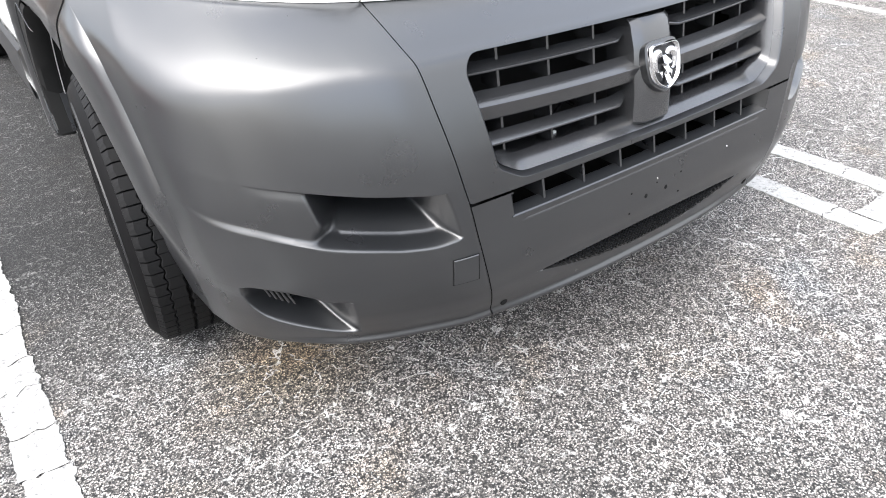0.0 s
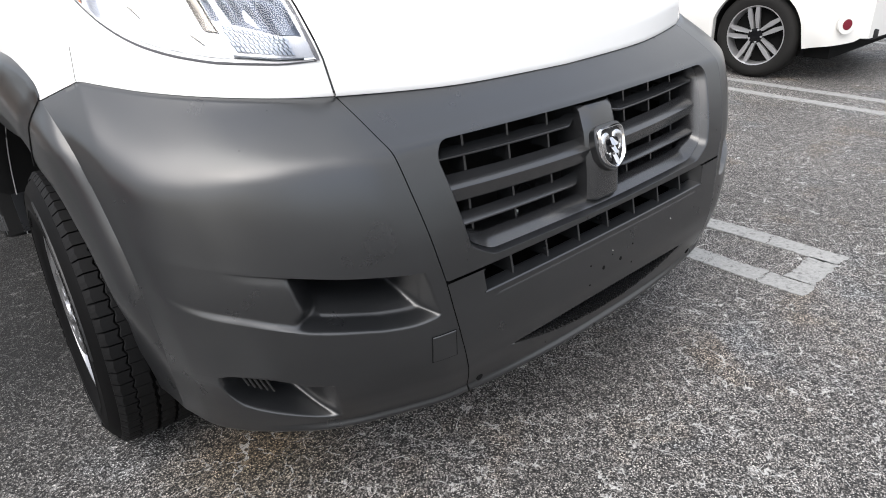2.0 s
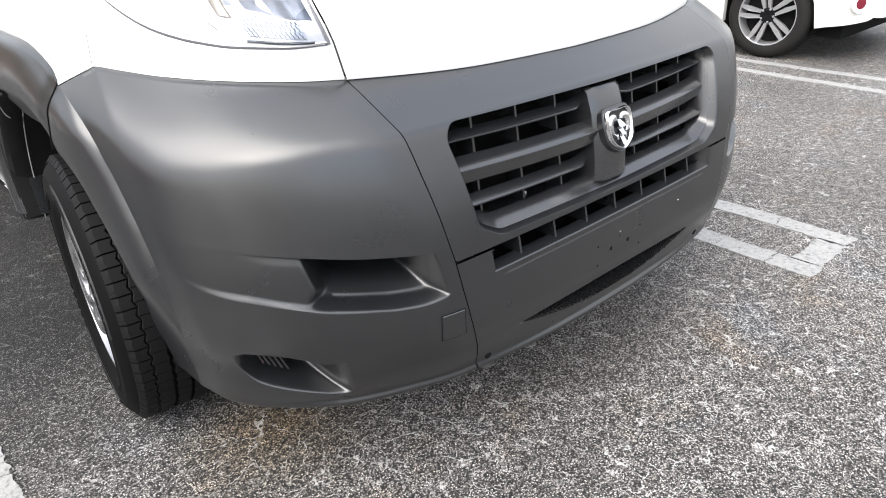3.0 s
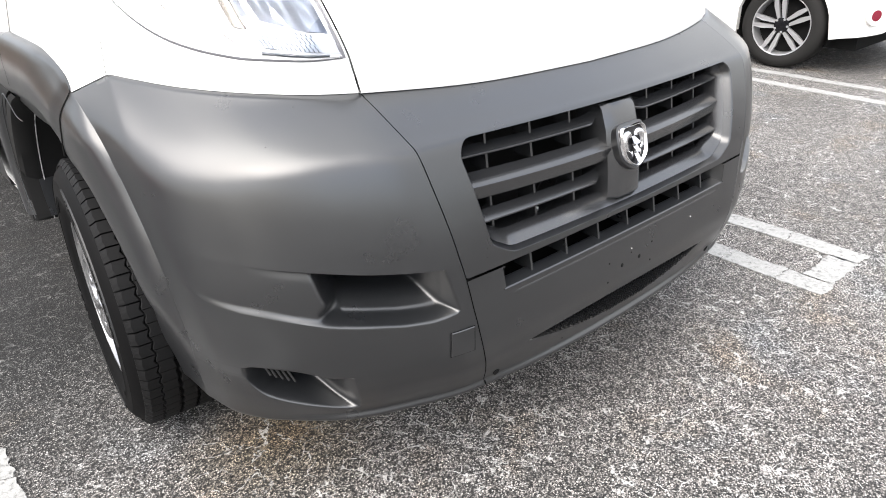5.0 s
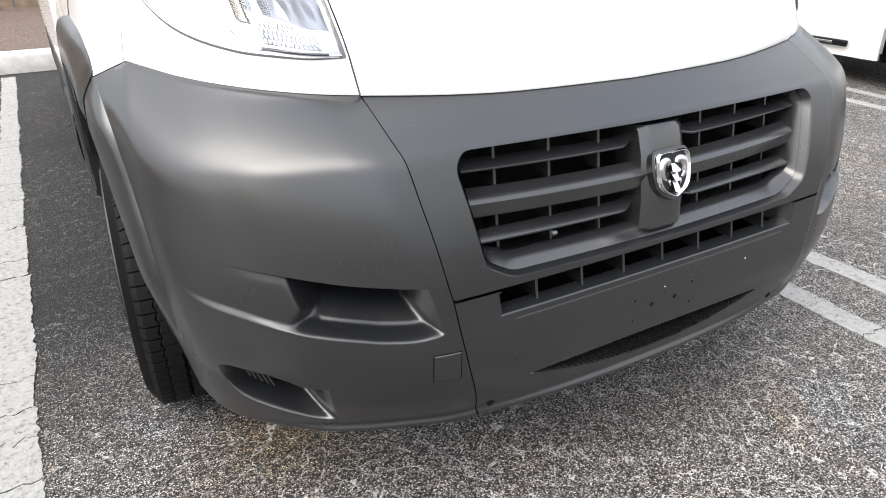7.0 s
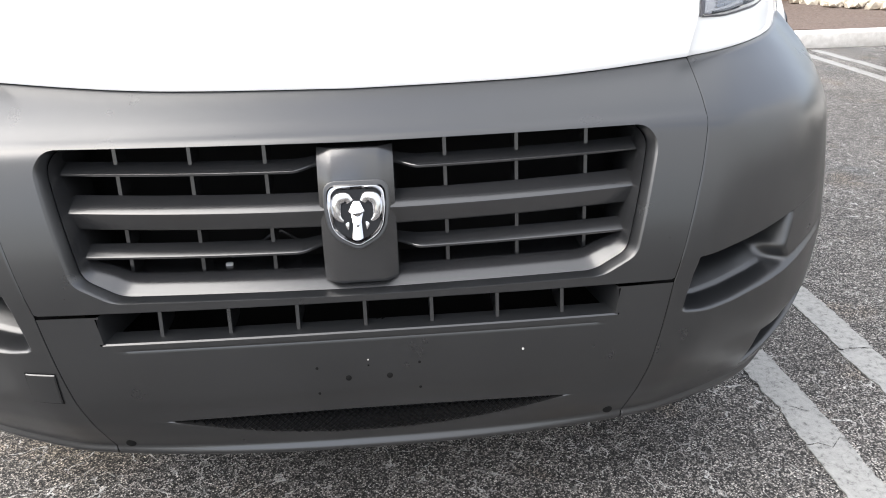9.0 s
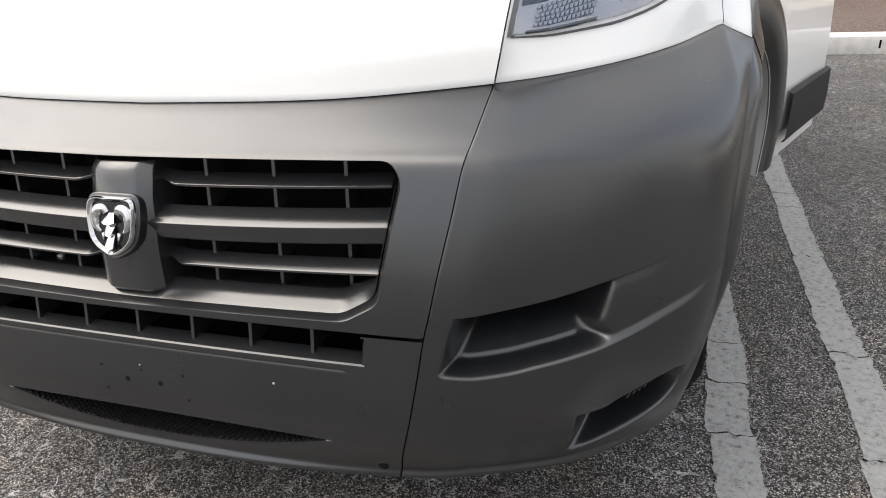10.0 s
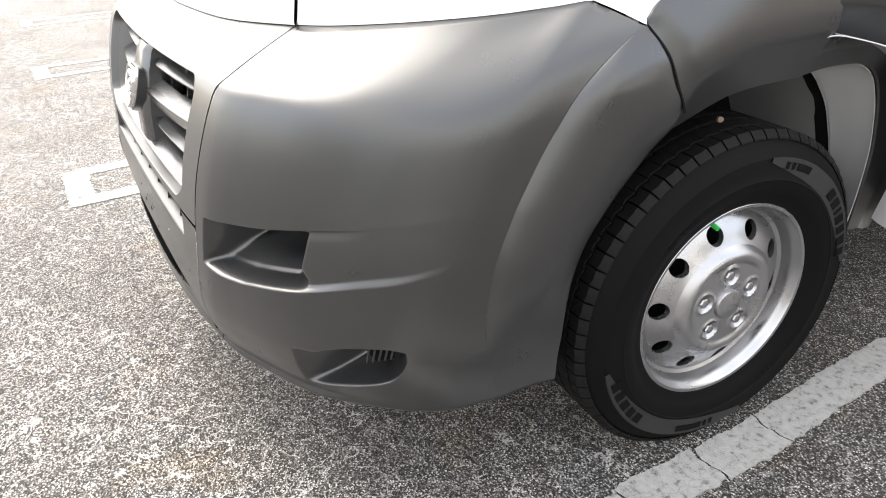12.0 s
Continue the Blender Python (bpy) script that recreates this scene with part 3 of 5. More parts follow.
THIN = [(0.0012, -0.005), (0.0, -0.0035), (0.0, -0.001), (0.0014, 0.0004), (0.034, 0.010), (0.038, 0.005), (0.034, 0.001), (0.006, -0.0055)]
THICK = [(0.010, -0.037), (0.007, -0.034), (0.0005, -0.0075), (0.0006, -0.0055), (0.0022, -0.0035), (0.020, 0.005), (0.040, 0.013), (0.046, 0.004), (0.046, -0.03), (0.03, -0.038)]
for side in (-1, 1):
    slat(side * 0.06, side * 0.478, 0.48, 0.085, 0.112, 0.822, THIN, "grille_slat")
    slat(side * 0.06, side * 0.455, 0.48, 0.060, 0.076, 0.688, THIN, "grille_slat")
    slat(side * 0.045, side * 0.492, 0.48, 0.058, 0.090, 0.766, THICK, "grille_bar")
    for x in (0.149, 0.272, 0.395):
        for z0, z1, dy in ((0.828, 0.872, 0.014), (0.778, 0.822, 0.014), (0.690, 0.742, 0.014), (0.630, 0.688, 0.014)):
            bm = bmesh.new()
            y = lerp(0.062, 0.094, (z0 - 0.63) / 0.2) + 0.03 * (x / 0.48) ** 2 + dy
            y2 = lerp(0.062, 0.094, (z1 - 0.63) / 0.2) + 0.03 * (x / 0.48) ** 2 + dy
            extrude_outline(bm, [(side * x - 0.003, y, z0), (side * x - 0.003, y2, z1), (side * x - 0.003, y2 + 0.05, z1), (side * x - 0.003, y + 0.05, z0)], (0.006, 0, 0))
            part("grille_rib", bm, GRILLE, van, smooth=False)

# dark space behind the grille, closed by an added box that keeps light out
bm = bmesh.new()
grid(bm, [[(x, y, z) for x, z in ((-0.53, 0.33), (-0.53, 0.885), (0.53, 0.885), (0.53, 0.33))] for y in (0.165, 0.27)], close_u=True)
bm.faces.new([bm.verts.new((x, 0.27, z)) for x, z in ((-0.53, 0.33), (-0.53, 0.885), (0.53, 0.885), (0.53, 0.33))])
bmesh.ops.remove_doubles(bm, verts=bm.verts, dist=0.0001)
part("grille_dark_box", bm, GAP, van, "black box behind the grille, added to keep light out", smooth=False)


def centre_block():
    bm = bmesh.new()
    rows = []
    for z, y in ((0.636, 0.040), (0.642, 0.036), (0.70, 0.040), (0.75, 0.048), (0.80, 0.058), (0.845, 0.074), (0.857, 0.086)):
        rows.append([(-0.066, y + 0.09, z), (-0.062, y + 0.016, z), (-0.044, y + 0.003, z), (-0.036, y, z), (0.036, y, z), (0.044, y + 0.003, z), (0.062, y + 0.016, z), (0.066, y + 0.09, z)])
    vs = grid(bm, rows)
    bm.faces.new(vs[0])
    bm.faces.new(vs[-1][::-1])
    part("grille_centre_block", bm, GRILLE, van, sharp=25)


centre_block()

SHIELD = [(-0.036, 0.048), (0.036, 0.048), (0.046, 0.040), (0.047, 0.012), (0.042, -0.020), (0.030, -0.036), (0.0, -0.052), (-0.030, -0.036), (-0.042, -0.020), (-0.047, 0.012), (-0.046, 0.040)]


def shield(scale, d0, d1, mat, name, parent, ring=None):
    """The shield badge: outline in its own plane, leaning back with the grille."""
    m = Matrix.Translation((0, 0.046, 0.757)) @ Matrix.Rotation(radians(-17), 4, "X")
    bm = bmesh.new()
    pts = rounded(SHIELD, 0.010, 4)

    def at(s, d):
        return [m @ Vector((x * s, d, z * s)) for x, z in pts]

    if ring is None:
        vs = grid(bm, [at(scale, d1), at(scale, d0), at(scale * 0.97, d0 - 0.001)], close_u=True)
        bm.faces.new(vs[-1])
    else:
        grid(bm, [at(scale, d1), at(scale, d0 + 0.007), at(scale * 0.985, d0 + 0.005), at(scale * 0.94, d0), at(scale * 0.925, d0), at(ring * 1.01, d0 + 0.006), at(ring, d1)], close_u=True)
    return part(name, bm, mat, parent, sharp=30)


shield(1.14, -0.006, 0.03, PLASTIC, "badge_base", van)
badge = shield(1.03, -0.018, 0.01, CHROME, "badge", van, ring=0.86)
shield(0.87, -0.010, 0.01, BLACK, "badge_field", badge)


# ---- van: lower panel ----
def scoop_low(x):
    """Height of the scoop's lower edge."""
    return min(lerp(0.345, 0.392, min(abs(x) / 0.37, 1.0) ** 2), 0.394 - 0.006 * (x / 0.37) ** 2)


def scoop_depth(x, z):
    """How far the scoop's sloping floor lies behind the panel."""
    top = 0.398 - 0.006 * (x / 0.37) ** 2
    r = min(max((z - scoop_low(x)) / (top - scoop_low(x)), 0.0), 1.0)
    return 0.019 * (1 - smoothstep(0.94, 1.0, r)) * smoothstep(0.0, 0.9, r) * (1 - smoothstep(0.31, 0.37, abs(x)))


def lower_panel():
    """Below the grille: slot at the top, flat plate, scoop and lip at the bottom."""
    bm = bmesh.new()
    rows = []
    cols = 160
    spans = [("flat", k / 60) for k in range(61)] + [("above", k / 8) for k in range(1, 9)]
    spans += [("scoop", k / 22) for k in range(1, 23)] + [("lip", k / 22) for k in range(1, 23)]
    for kind, t in spans:
        row = []
        for c in range(cols + 1):
            share = lerp(-1, 1, c / cols)
            x = share * 0.5
            top = 0.398 - 0.006 * (x / 0.37) ** 2
            low = scoop_low(x)
            z = {"flat": lerp(0.606, 0.42, t), "above": lerp(0.42, top, t), "scoop": lerp(top, low, t), "lip": lerp(low, 0.296, t)}[kind]
            x = share * (interp(z, SEAM_X) - 0.0010)
            y = front_y(x, z)
            if kind == "scoop":
                y += scoop_depth(x, z)
            if abs(x) < 0.41 and 0.5385 < z < 0.5425:
                y += 0.0012
            y += 0.012 * (1 - smoothstep(0.296, 0.306, z)) - 0.009 * smoothstep(0.300, 0.309, z) * (1 - smoothstep(0.312, 0.328, z))
            row.append((x, y, z))
        rows.append(row)
    rows.append([(x, y + 0.03, z + 0.004) for x, y, z in rows[-1]])
    vs = grid(bm, rows)
    # open the slot between the end tabs
    dead = [f for f in bm.faces if abs(f.calc_center_median().x) < 0.440 and f.calc_center_median().z > 0.5525]
    bmesh.ops.delete(bm, geom=dead, context="FACES")
    # sill of the slot
    rows = []
    for b, u in ((0.0, 0.0), (0.003, 0.003), (0.03, 0.010), (0.036, 0.006), (0.04, -0.02)):
        rows.append([(x, front_y(x, 0.5525) + b, 0.5525 + u) for x in [lerp(-0.441, 0.441, k / 60) for k in range(61)]])
    grid(bm, rows)
    for side in (-1, 1):
        grid(bm, [[(side * x, front_y(0.44, z) + b, z) for z in (0.5525, 0.57, 0.59, 0.606)] for x, b in ((0.4405, 0.0), (0.425, 0.03), (0.41, 0.12))])
    return part("lower_panel", bm, PLASTIC, van, "flat grey plastic lower panel with plate holes", sharp=30)


lower_panel()
for k in range(-3, 4):
    bm = bmesh.new()
    x = k * 0.1145
    y = front_y(x, 0.58)
    extrude_outline(bm, [(x - 0.003, y + 0.012, 0.556), (x - 0.003, y + 0.024, 0.612), (x - 0.003, y + 0.08, 0.612), (x - 0.003, y + 0.08, 0.560)], (0.006, 0, 0))
    part("slot_rib", bm, PLASTIC, van, smooth=False)
# underside of the panel above the slot
bm = bmesh.new()
grid(bm, [[(x, front_y(x, 0.611) + b, 0.6115 + u) for x in [lerp(-0.5, 0.5, k / 40) for k in range(41)]] for b, u in ((0.0, 0.0), (0.05, 0.004), (0.12, 0.006))])
part("slot_roof", bm, PLASTIC, van)
# dark backing behind the seams
for side in (-1, 1):
    bm = bmesh.new()
    rows = []
    for z in [lerp(0.30, 0.95, k / 40) for k in range(41)]:
        xs, ys = interp(z, SEAM_X), interp(z, SEAM_Y)
        rows.append([(side * (xs - 0.03), ys + 0.014, z), (side * xs, ys + 0.008, z), (side * (xs + 0.03), ys + 0.016, z)])
    grid(bm, rows)
    part("seam_backing", bm, GAP, van, "black gap behind the bumper joints")

# ---- van: badge figure, plate holes, lower mesh ----
badge_m = Matrix.Translation((0, 0.046, 0.757)) @ Matrix.Rotation(radians(-17), 4, "X")


def badge_blob(name, outline, d0, d1):
    """A chrome shape standing proud of the badge's black field."""
    bm = bmesh.new()
    pts = rounded(outline, 0.004, 3)
    c = Vector((sum(p[0] for p in pts) / len(pts), sum(p[1] for p in pts) / len(pts)))

    def at(s, d):
        return [badge_m @ Vector((c.x + (x - c.x) * s, d, c.y + (z - c.y) * s)) for x, z in pts]

    vs = grid(bm, [at(1.0, d1), at(1.0, d0 + 0.003), at(0.8, d0), at(0.35, d0 - 0.0008)], close_u=True)
    bm.faces.new(vs[-1])
    part(name, bm, CHROME, badge, sharp=40)


def badge_tube(name, path):
    """A tapered chrome tube lying on the badge's field; path: (x, z, radius)."""
    bm = bmesh.new()
    rows = []
    for i, (x, z, r) in enumerate(path):
        xa, za, _ = path[max(i - 1, 0)]
        xb, zb, _ = path[min(i + 1, len(path) - 1)]
        d = Vector((xb - xa, zb - za)).normalized()
        rows.append([badge_m @ Vector((x - d.y * r * math.cos(q), -0.011 - 0.75 * r * math.sin(q), z + d.x * r * math.cos(q))) for q in [2 * math.pi * k / 10 for k in range(10)]])
    vs = grid(bm, rows, close_u=True)
    bm.faces.new(vs[0])
    bm.faces.new(vs[-1][::-1])
    part(name, bm, CHROME, badge, sharp=50)


for side in (-1, 1):
    keys = [(0.0, 0.010, 0.021, 0.0060), (0.2, 0.017, 0.029, 0.0092), (0.4, 0.027, 0.027, 0.0105), (0.6, 0.033, 0.015, 0.0092), (0.8, 0.032, 0.001, 0.0074), (0.92, 0.027, -0.007, 0.0050), (1.0, 0.022, -0.010, 0.0022)]
    badge_tube("badge_curl", [(side * interp(u, [(k[0], k[1]) for k in keys]), interp(u, [(k[0], k[2]) for k in keys]), interp(u, [(k[0], k[3]) for k in keys])) for u in [j / 20 for j in range(21)]])
# middle piece: three overlapping plates that lean out towards their lower ends
for z0, z1, w0, w1 in ((0.022, 0.006, 0.005, 0.0125), (0.005, -0.013, 0.010, 0.0065), (-0.012, -0.037, 0.0065, 0.0085)):
    bm = bmesh.new()
    top, low = [], []
    for q in (-1.0, -0.5, 0.0, 0.5, 1.0):
        crown = 0.003 * (1 - q * q)
        top.append(badge_m @ Vector((q * w0, -0.0120 - crown, z0)))
        low.append(badge_m @ Vector((q * w1, -0.0215 - crown, z1 - 0.003 * (1 - q * q))))
    foot = [badge_m @ Vector((q * w1 * 0.9, -0.0105, z1 - 0.002)) for q in (-1.0, -0.5, 0.0, 0.5, 1.0)]
    grid(bm, [top, low, foot])
    part("badge_plate", bm, CHROME, badge, sharp=30)
for side in (-1, 1):
    outline = [(side * 0.0125, -0.008), (side * 0.021, -0.013), (side * 0.015, -0.028), (side * 0.0125, -0.018)]
    badge_blob("badge_spike", outline if side > 0 else outline[::-1], -0.015, -0.010)


def disc(bm, centre, normal, radius, depth, steps=14):
    """A short round plug standing on a surface."""
    n = Vector(normal).normalized()
    u = n.orthogonal().normalized()
    v = n.cross(u)
    c = Vector(centre)
    ring = [[c + n * d + (u * math.cos(2 * math.pi * k / steps) + v * math.sin(2 * math.pi * k / steps)) * r for k in range(steps)] for r, d in ((radius, -0.004), (radius, depth), (radius * 0.8, depth + 0.0006))]
    vs = grid(bm, ring, close_u=True)
    bm.faces.new(vs[-1])


for x, z, r in ((-0.036, 0.466, 0.0054), (0.036, 0.466, 0.0054), (-0.089, 0.489, 0.0026), (0.089, 0.489, 0.0026), (0.0, 0.489, 0.0018), (-0.089, 0.437, 0.0026), (0.089, 0.437, 0.0026)):
    bm = bmesh.new()
    disc(bm, (x, front_y(x, z), z), (0, -1, 0.1), r, 0.0004)
    part("plate_hole", bm, GAP, van)
for x, z, r in ((0.272, 0.501, 0.0022), (0.0, 0.5, 0.0014)):
    bm = bmesh.new()
    disc(bm, (x, front_y(x, z), z), (0, -1, 0.1), r, 0.001)
    part("plate_plug", bm, make_plastic("pale_plug", (0.4, 0.4, 0.38), 0.5), van)
for side in (-1, 1):
    bm = bmesh.new()
    disc(bm, (side * 0.444, front_y(0.444, 0.335), 0.335), (0, -1, -0.2), 0.009, 0.0015)
    part("bumper_bolt", bm, GAP, van)

# diamond mesh at the back of the scoop
bm = bmesh.new()
for direction in (-1, 1):
    for k in range(-8, 66):
        x0 = -0.36 + k * 0.0125
        pts = []
        for j in range(13):
            t = j / 12
            x = x0 + direction * (t - 0.5) * 0.075
            z = lerp(0.346, 0.398, t)
            if abs(x) < 0.345 and scoop_low(x) + 0.003 < z < 0.3955 - 0.006 * (x / 0.37) ** 2:
                pts.append((x, front_y(x, z) + scoop_depth(x, z) - 0.004, z))
        for a, b in zip(pts, pts[1:]):
            w = 0.0024
            vs = [bm.verts.new((a[0], a[1], a[2] - w)), bm.verts.new((b[0], b[1], b[2] - w)), bm.verts.new((b[0], b[1] - 0.003, b[2] + w)), bm.verts.new((a[0], a[1] - 0.003, a[2] + w))]
            bm.faces.new(vs)
tagged(part("scoop_mesh", bm, PLASTIC, van, "black diamond mesh in the lower scoop", smooth=False), kind="stuff")
bm = bmesh.new()
rows = []
for j in range(9):
    row = []
    for k in range(81):
        x = lerp(-0.35, 0.35, k / 80)
        z = lerp(scoop_low(x) + 0.002, 0.396 - 0.006 * (x / 0.37) ** 2, j / 8)
        row.append((x, front_y(x, z) + scoop_depth(x, z) - 0.0012, z))
    rows.append(row)
grid(bm, rows)
part("scoop_backing", bm, GAP, van)

# square tow-eye cover on one corner
def skin_point(side, x, z, out):
    """A point over the corner's skin at the distance x from the middle and the height z."""
    s = next(k / 400 for k in range(400) if plan_at(k / 400, z)[0] >= x)
    px, py = plan_at(s, z)
    x1, y1 = plan_at(s + 0.02, z)
    x2, y2 = plan_at(s, z)
    nx, ny = y1 - y2, -(x1 - x2)
    length = math.hypot(nx, ny) or 1.0
    return side * (px + nx / length * out), py + ny / length * out, z


def skin_patch(xs, zs, edge, flat):
    """A small plate over the skin, its outermost points at one height and the rest at another."""
    bm = bmesh.new()
    grid(bm, [[skin_point(-1, x, z, edge if x in (xs[0], xs[-1]) or z in (zs[0], zs[-1]) else flat) for z in zs] for x in xs])
    return bm


tow_cover = part("tow_eye_cover", skin_patch((0.528, 0.5295, 0.541, 0.555, 0.569, 0.5805, 0.582), (0.445, 0.4465, 0.46, 0.475, 0.49, 0.5025, 0.504), 0.0005, 0.0034), PLASTIC, van, "square tow-eye cover")
part("cover_gap", skin_patch((0.5268, 0.541, 0.555, 0.569, 0.5832), (0.4438, 0.46, 0.475, 0.49, 0.5052), 0.0010, 0.0010), GAP, tow_cover)
# a pale clip and a cable behind the lower slat
bm = bmesh.new()
box(bm, -0.243, -0.231, 0.118, 0.126, 0.640, 0.647, 0.0015)
part("clip", bm, PAINT, van, "small white plastic clip")


bm = bmesh.new()
rod(bm, [(-0.24, 0.16, 0.64), (-0.20, 0.165, 0.655), (-0.17, 0.17, 0.675), (-0.15, 0.18, 0.68), (-0.12, 0.18, 0.66)], 0.004)
part("cable", bm, BLACK, van)

# lower-pocket vents: a dark slotted plate at the outer end of each pocket
def fog_point(side, s, r, out):
    """A point over the lower pocket's floor, at share s of the corner and r of the pocket's height."""
    z = lerp(fog_low(s), fog_top(s), r)
    x, y = plan_at(s, z)
    x1, y1 = plan_at(s + 0.01, z)
    x2, y2 = plan_at(s - 0.01, z)
    nx, ny = y1 - y2, -(x1 - x2)
    length = math.hypot(nx, ny) or 1.0
    d = min(fog_depth(s, min(r, 0.9)), 0.046) - out
    return side * (x - nx / length * d), y - ny / length * d, z


for side in (-1, 1):
    bm = bmesh.new()
    rows = []
    for j in range(9):
        r = lerp(0.34, 0.93, j / 8)
        rows.append([fog_point(side, lerp(0.665 - 0.04 * j / 8, 0.748 - 0.02 * (1 - j / 8), k / 10), r, 0.006) for k in range(11)])
    grid(bm, rows)
    vent = part("vent", bm, GAP, van, "black slotted vent plate")
    for k in range(5):
        bm = bmesh.new()
        s0 = 0.640 + 0.020 * k
        rod(bm, [fog_point(side, s0 + 0.028 * j / 4, lerp(0.40, 0.90, j / 4), 0.012) for j in range(5)], 0.0022, 6)
        part("vent_slat", bm, PLASTIC_DARK, vent)

# ---- van: hood, fenders, headlights ----
WHEEL_Y, WHEEL_Z, REAR_Y = 0.956, 0.360, 4.41
LEAN = [(0.0, 0.0), (0.07, 0.008), (0.10, 0.022), (0.13, 0.042), (0.16, 0.062), (0.19, 0.088), (0.26, 0.17), (0.34, 0.30), (0.42, 0.50), (0.47, 0.68)]
LIFTS = [0.0, 0.004, 0.012, 0.03, 0.05, 0.07, 0.10, 0.13, 0.16, 0.19, 0.22, 0.26, 0.30, 0.34, 0.38, 0.42, 0.45, 0.47]


def hood():
    bm = bmesh.new()
    rows = []
    for u in LIFTS:
        row = []
        for k in range(49):
            t = lerp(-1, 1, k / 48)
            half = 0.0026 + interp(u, [(0.0, 0.606), (0.07, 0.620), (0.16, 0.632), (0.3, 0.66), (0.47, 0.70)])
            zt = top_z(0.607 * t) + 0.0015
            y0 = front_y(0.607 * t, zt - 0.004) + 0.003
            row.append((t * half, y0 + interp(u, LEAN) + (0.002 if u == 0 else 0.0), zt + u + 0.06 * (1 - t * t) * smoothstep(0.1, 0.4, u)))
        rows.append(row)
    rows.insert(0, [(x, y + 0.03, z + 0.001) for x, y, z in rows[0]])
    grid(bm, rows)
    part("hood", bm, PAINT, van, "white painted hood")


hood()
# dark joint under the hood's and fenders' lower edges
bm = bmesh.new()
grid(bm, [[(x, front_y(x, top_z(x) - 0.004) + d, top_z(x) + u) for x in [lerp(-0.608, 0.608, k / 60) for k in range(61)]] for d, u in ((0.006, -0.008), (0.012, 0.008))])
part("hood_joint", bm, GAP, van)


def fender_point(s, up):
    """Point of the white fender's front at share s along the corner and height above the bumper's edge."""
    x0 = plan_at(s, 0.955)[0]
    zt = top_z(x0)
    x, y = plan_at(s, zt)
    w = 1 - smoothstep(0.55, 1.0, s)
    lean = interp(up, LEAN) * w + up * 0.50 * (1 - w) + 0.40 * min(up, 0.12) * math.sin(math.pi * min(s / 0.8, 1.0))
    x_in = interp(up, [(0.0, 0.0), (0.07, 0.014), (0.16, 0.026), (0.47, 0.09)])
    return Vector((x + x_in * (1 - s) - 0.16 * up * s * s, y + lean + 0.003, zt + 0.0010 + up))


def fender(side):
    """White fender from the bumper's edge up, back over the wheel to the door."""
    bm = bmesh.new()
    rows = []
    n = 44
    for up in LIFTS:
        row = []
        for c in range(n + 1):
            p = fender_point(c / n, up)
            row.append((p.x + (0.001 if c == 0 else 0), p.y + (0.002 if up == 0 else 0), p.z))
        x, y, z = row[-1]
        for t in (0.08, 0.2, 0.4, 0.6, 0.8, 1.0):
            edge = interp(t, [(0.0, 0.963), (0.2, 1.002), (0.5, 1.018), (1.0, 1.008)])
            row.append((lerp(x, 1.018 - 0.16 * up, t), lerp(y, 1.075, t), max(edge + up * 1.02, z if t < 0.05 else 0)))
        rows.append(row)
    rows.insert(0, [(x * 0.97, y + 0.03, z) for x, y, z in rows[0]])
    grid(bm, mirrored(rows, side))
    part("fender", bm, PAINT, van, "white painted front fender")


for side in (-1, 1):
    fender(side)
    bm = bmesh.new()
    rows = []
    for d, u in ((0.006, -0.008), (0.012, 0.008)):
        row = []
        for c in range(31):
            p = fender_point(c / 30 * 0.86, 0.0)
            row.append((side * p.x * 0.997, p.y + d - 0.001, p.z - 0.0035 + u))
        rows.append(row)
    grid(bm, rows)
    part("fender_joint", bm, GAP, van)
    bm = bmesh.new()
    rod(bm, [Vector((side * p.x, p.y, p.z)) for p in [fender_point(0.868 - 0.012 * k / 8, 0.002 + 0.06 * k / 8) for k in range(9)]], 0.0007, 6)
    part("fender_seam", bm, GAP, van)

LENS = material("headlight_lens", (0.95, 0.96, 0.98), 0.03)
shader(LENS).inputs["Transmission Weight"].default_value = 1.0
shader(LENS).inputs["IOR"].default_value = 1.35
REFLECTOR = material("headlight_reflector", (0.30, 0.31, 0.33), 0.14, 0.7)
BOWL = material("headlight_bowl", (0.05, 0.062, 0.085), 0.15, 0.6)
SHIELD_TINT = material("bulb_shield", (0.20, 0.185, 0.165), 0.2, 0.6)
GASKET = make_plastic("headlight_gasket", (0.09, 0.09, 0.1), 0.5)
HOUSING = make_plastic("headlight_housing", (0.06, 0.07, 0.085), 0.35)
RIB = material("reflector_rib_plastic", (0.20, 0.23, 0.28), 0.2, 0.5)
AMBER = material("amber_marker", (0.85, 0.18, 0.02), 0.2, coat=0.5)


def lamp_low(s):
    """Height of the lamp's lower edge above the bumper's edge."""
    return interp(s, [(0.02, 0.066), (0.15, 0.060), (0.3, 0.060), (0.42, 0.066), (0.55, 0.080), (0.68, 0.110), (0.80, 0.160), (0.90, 0.23)])


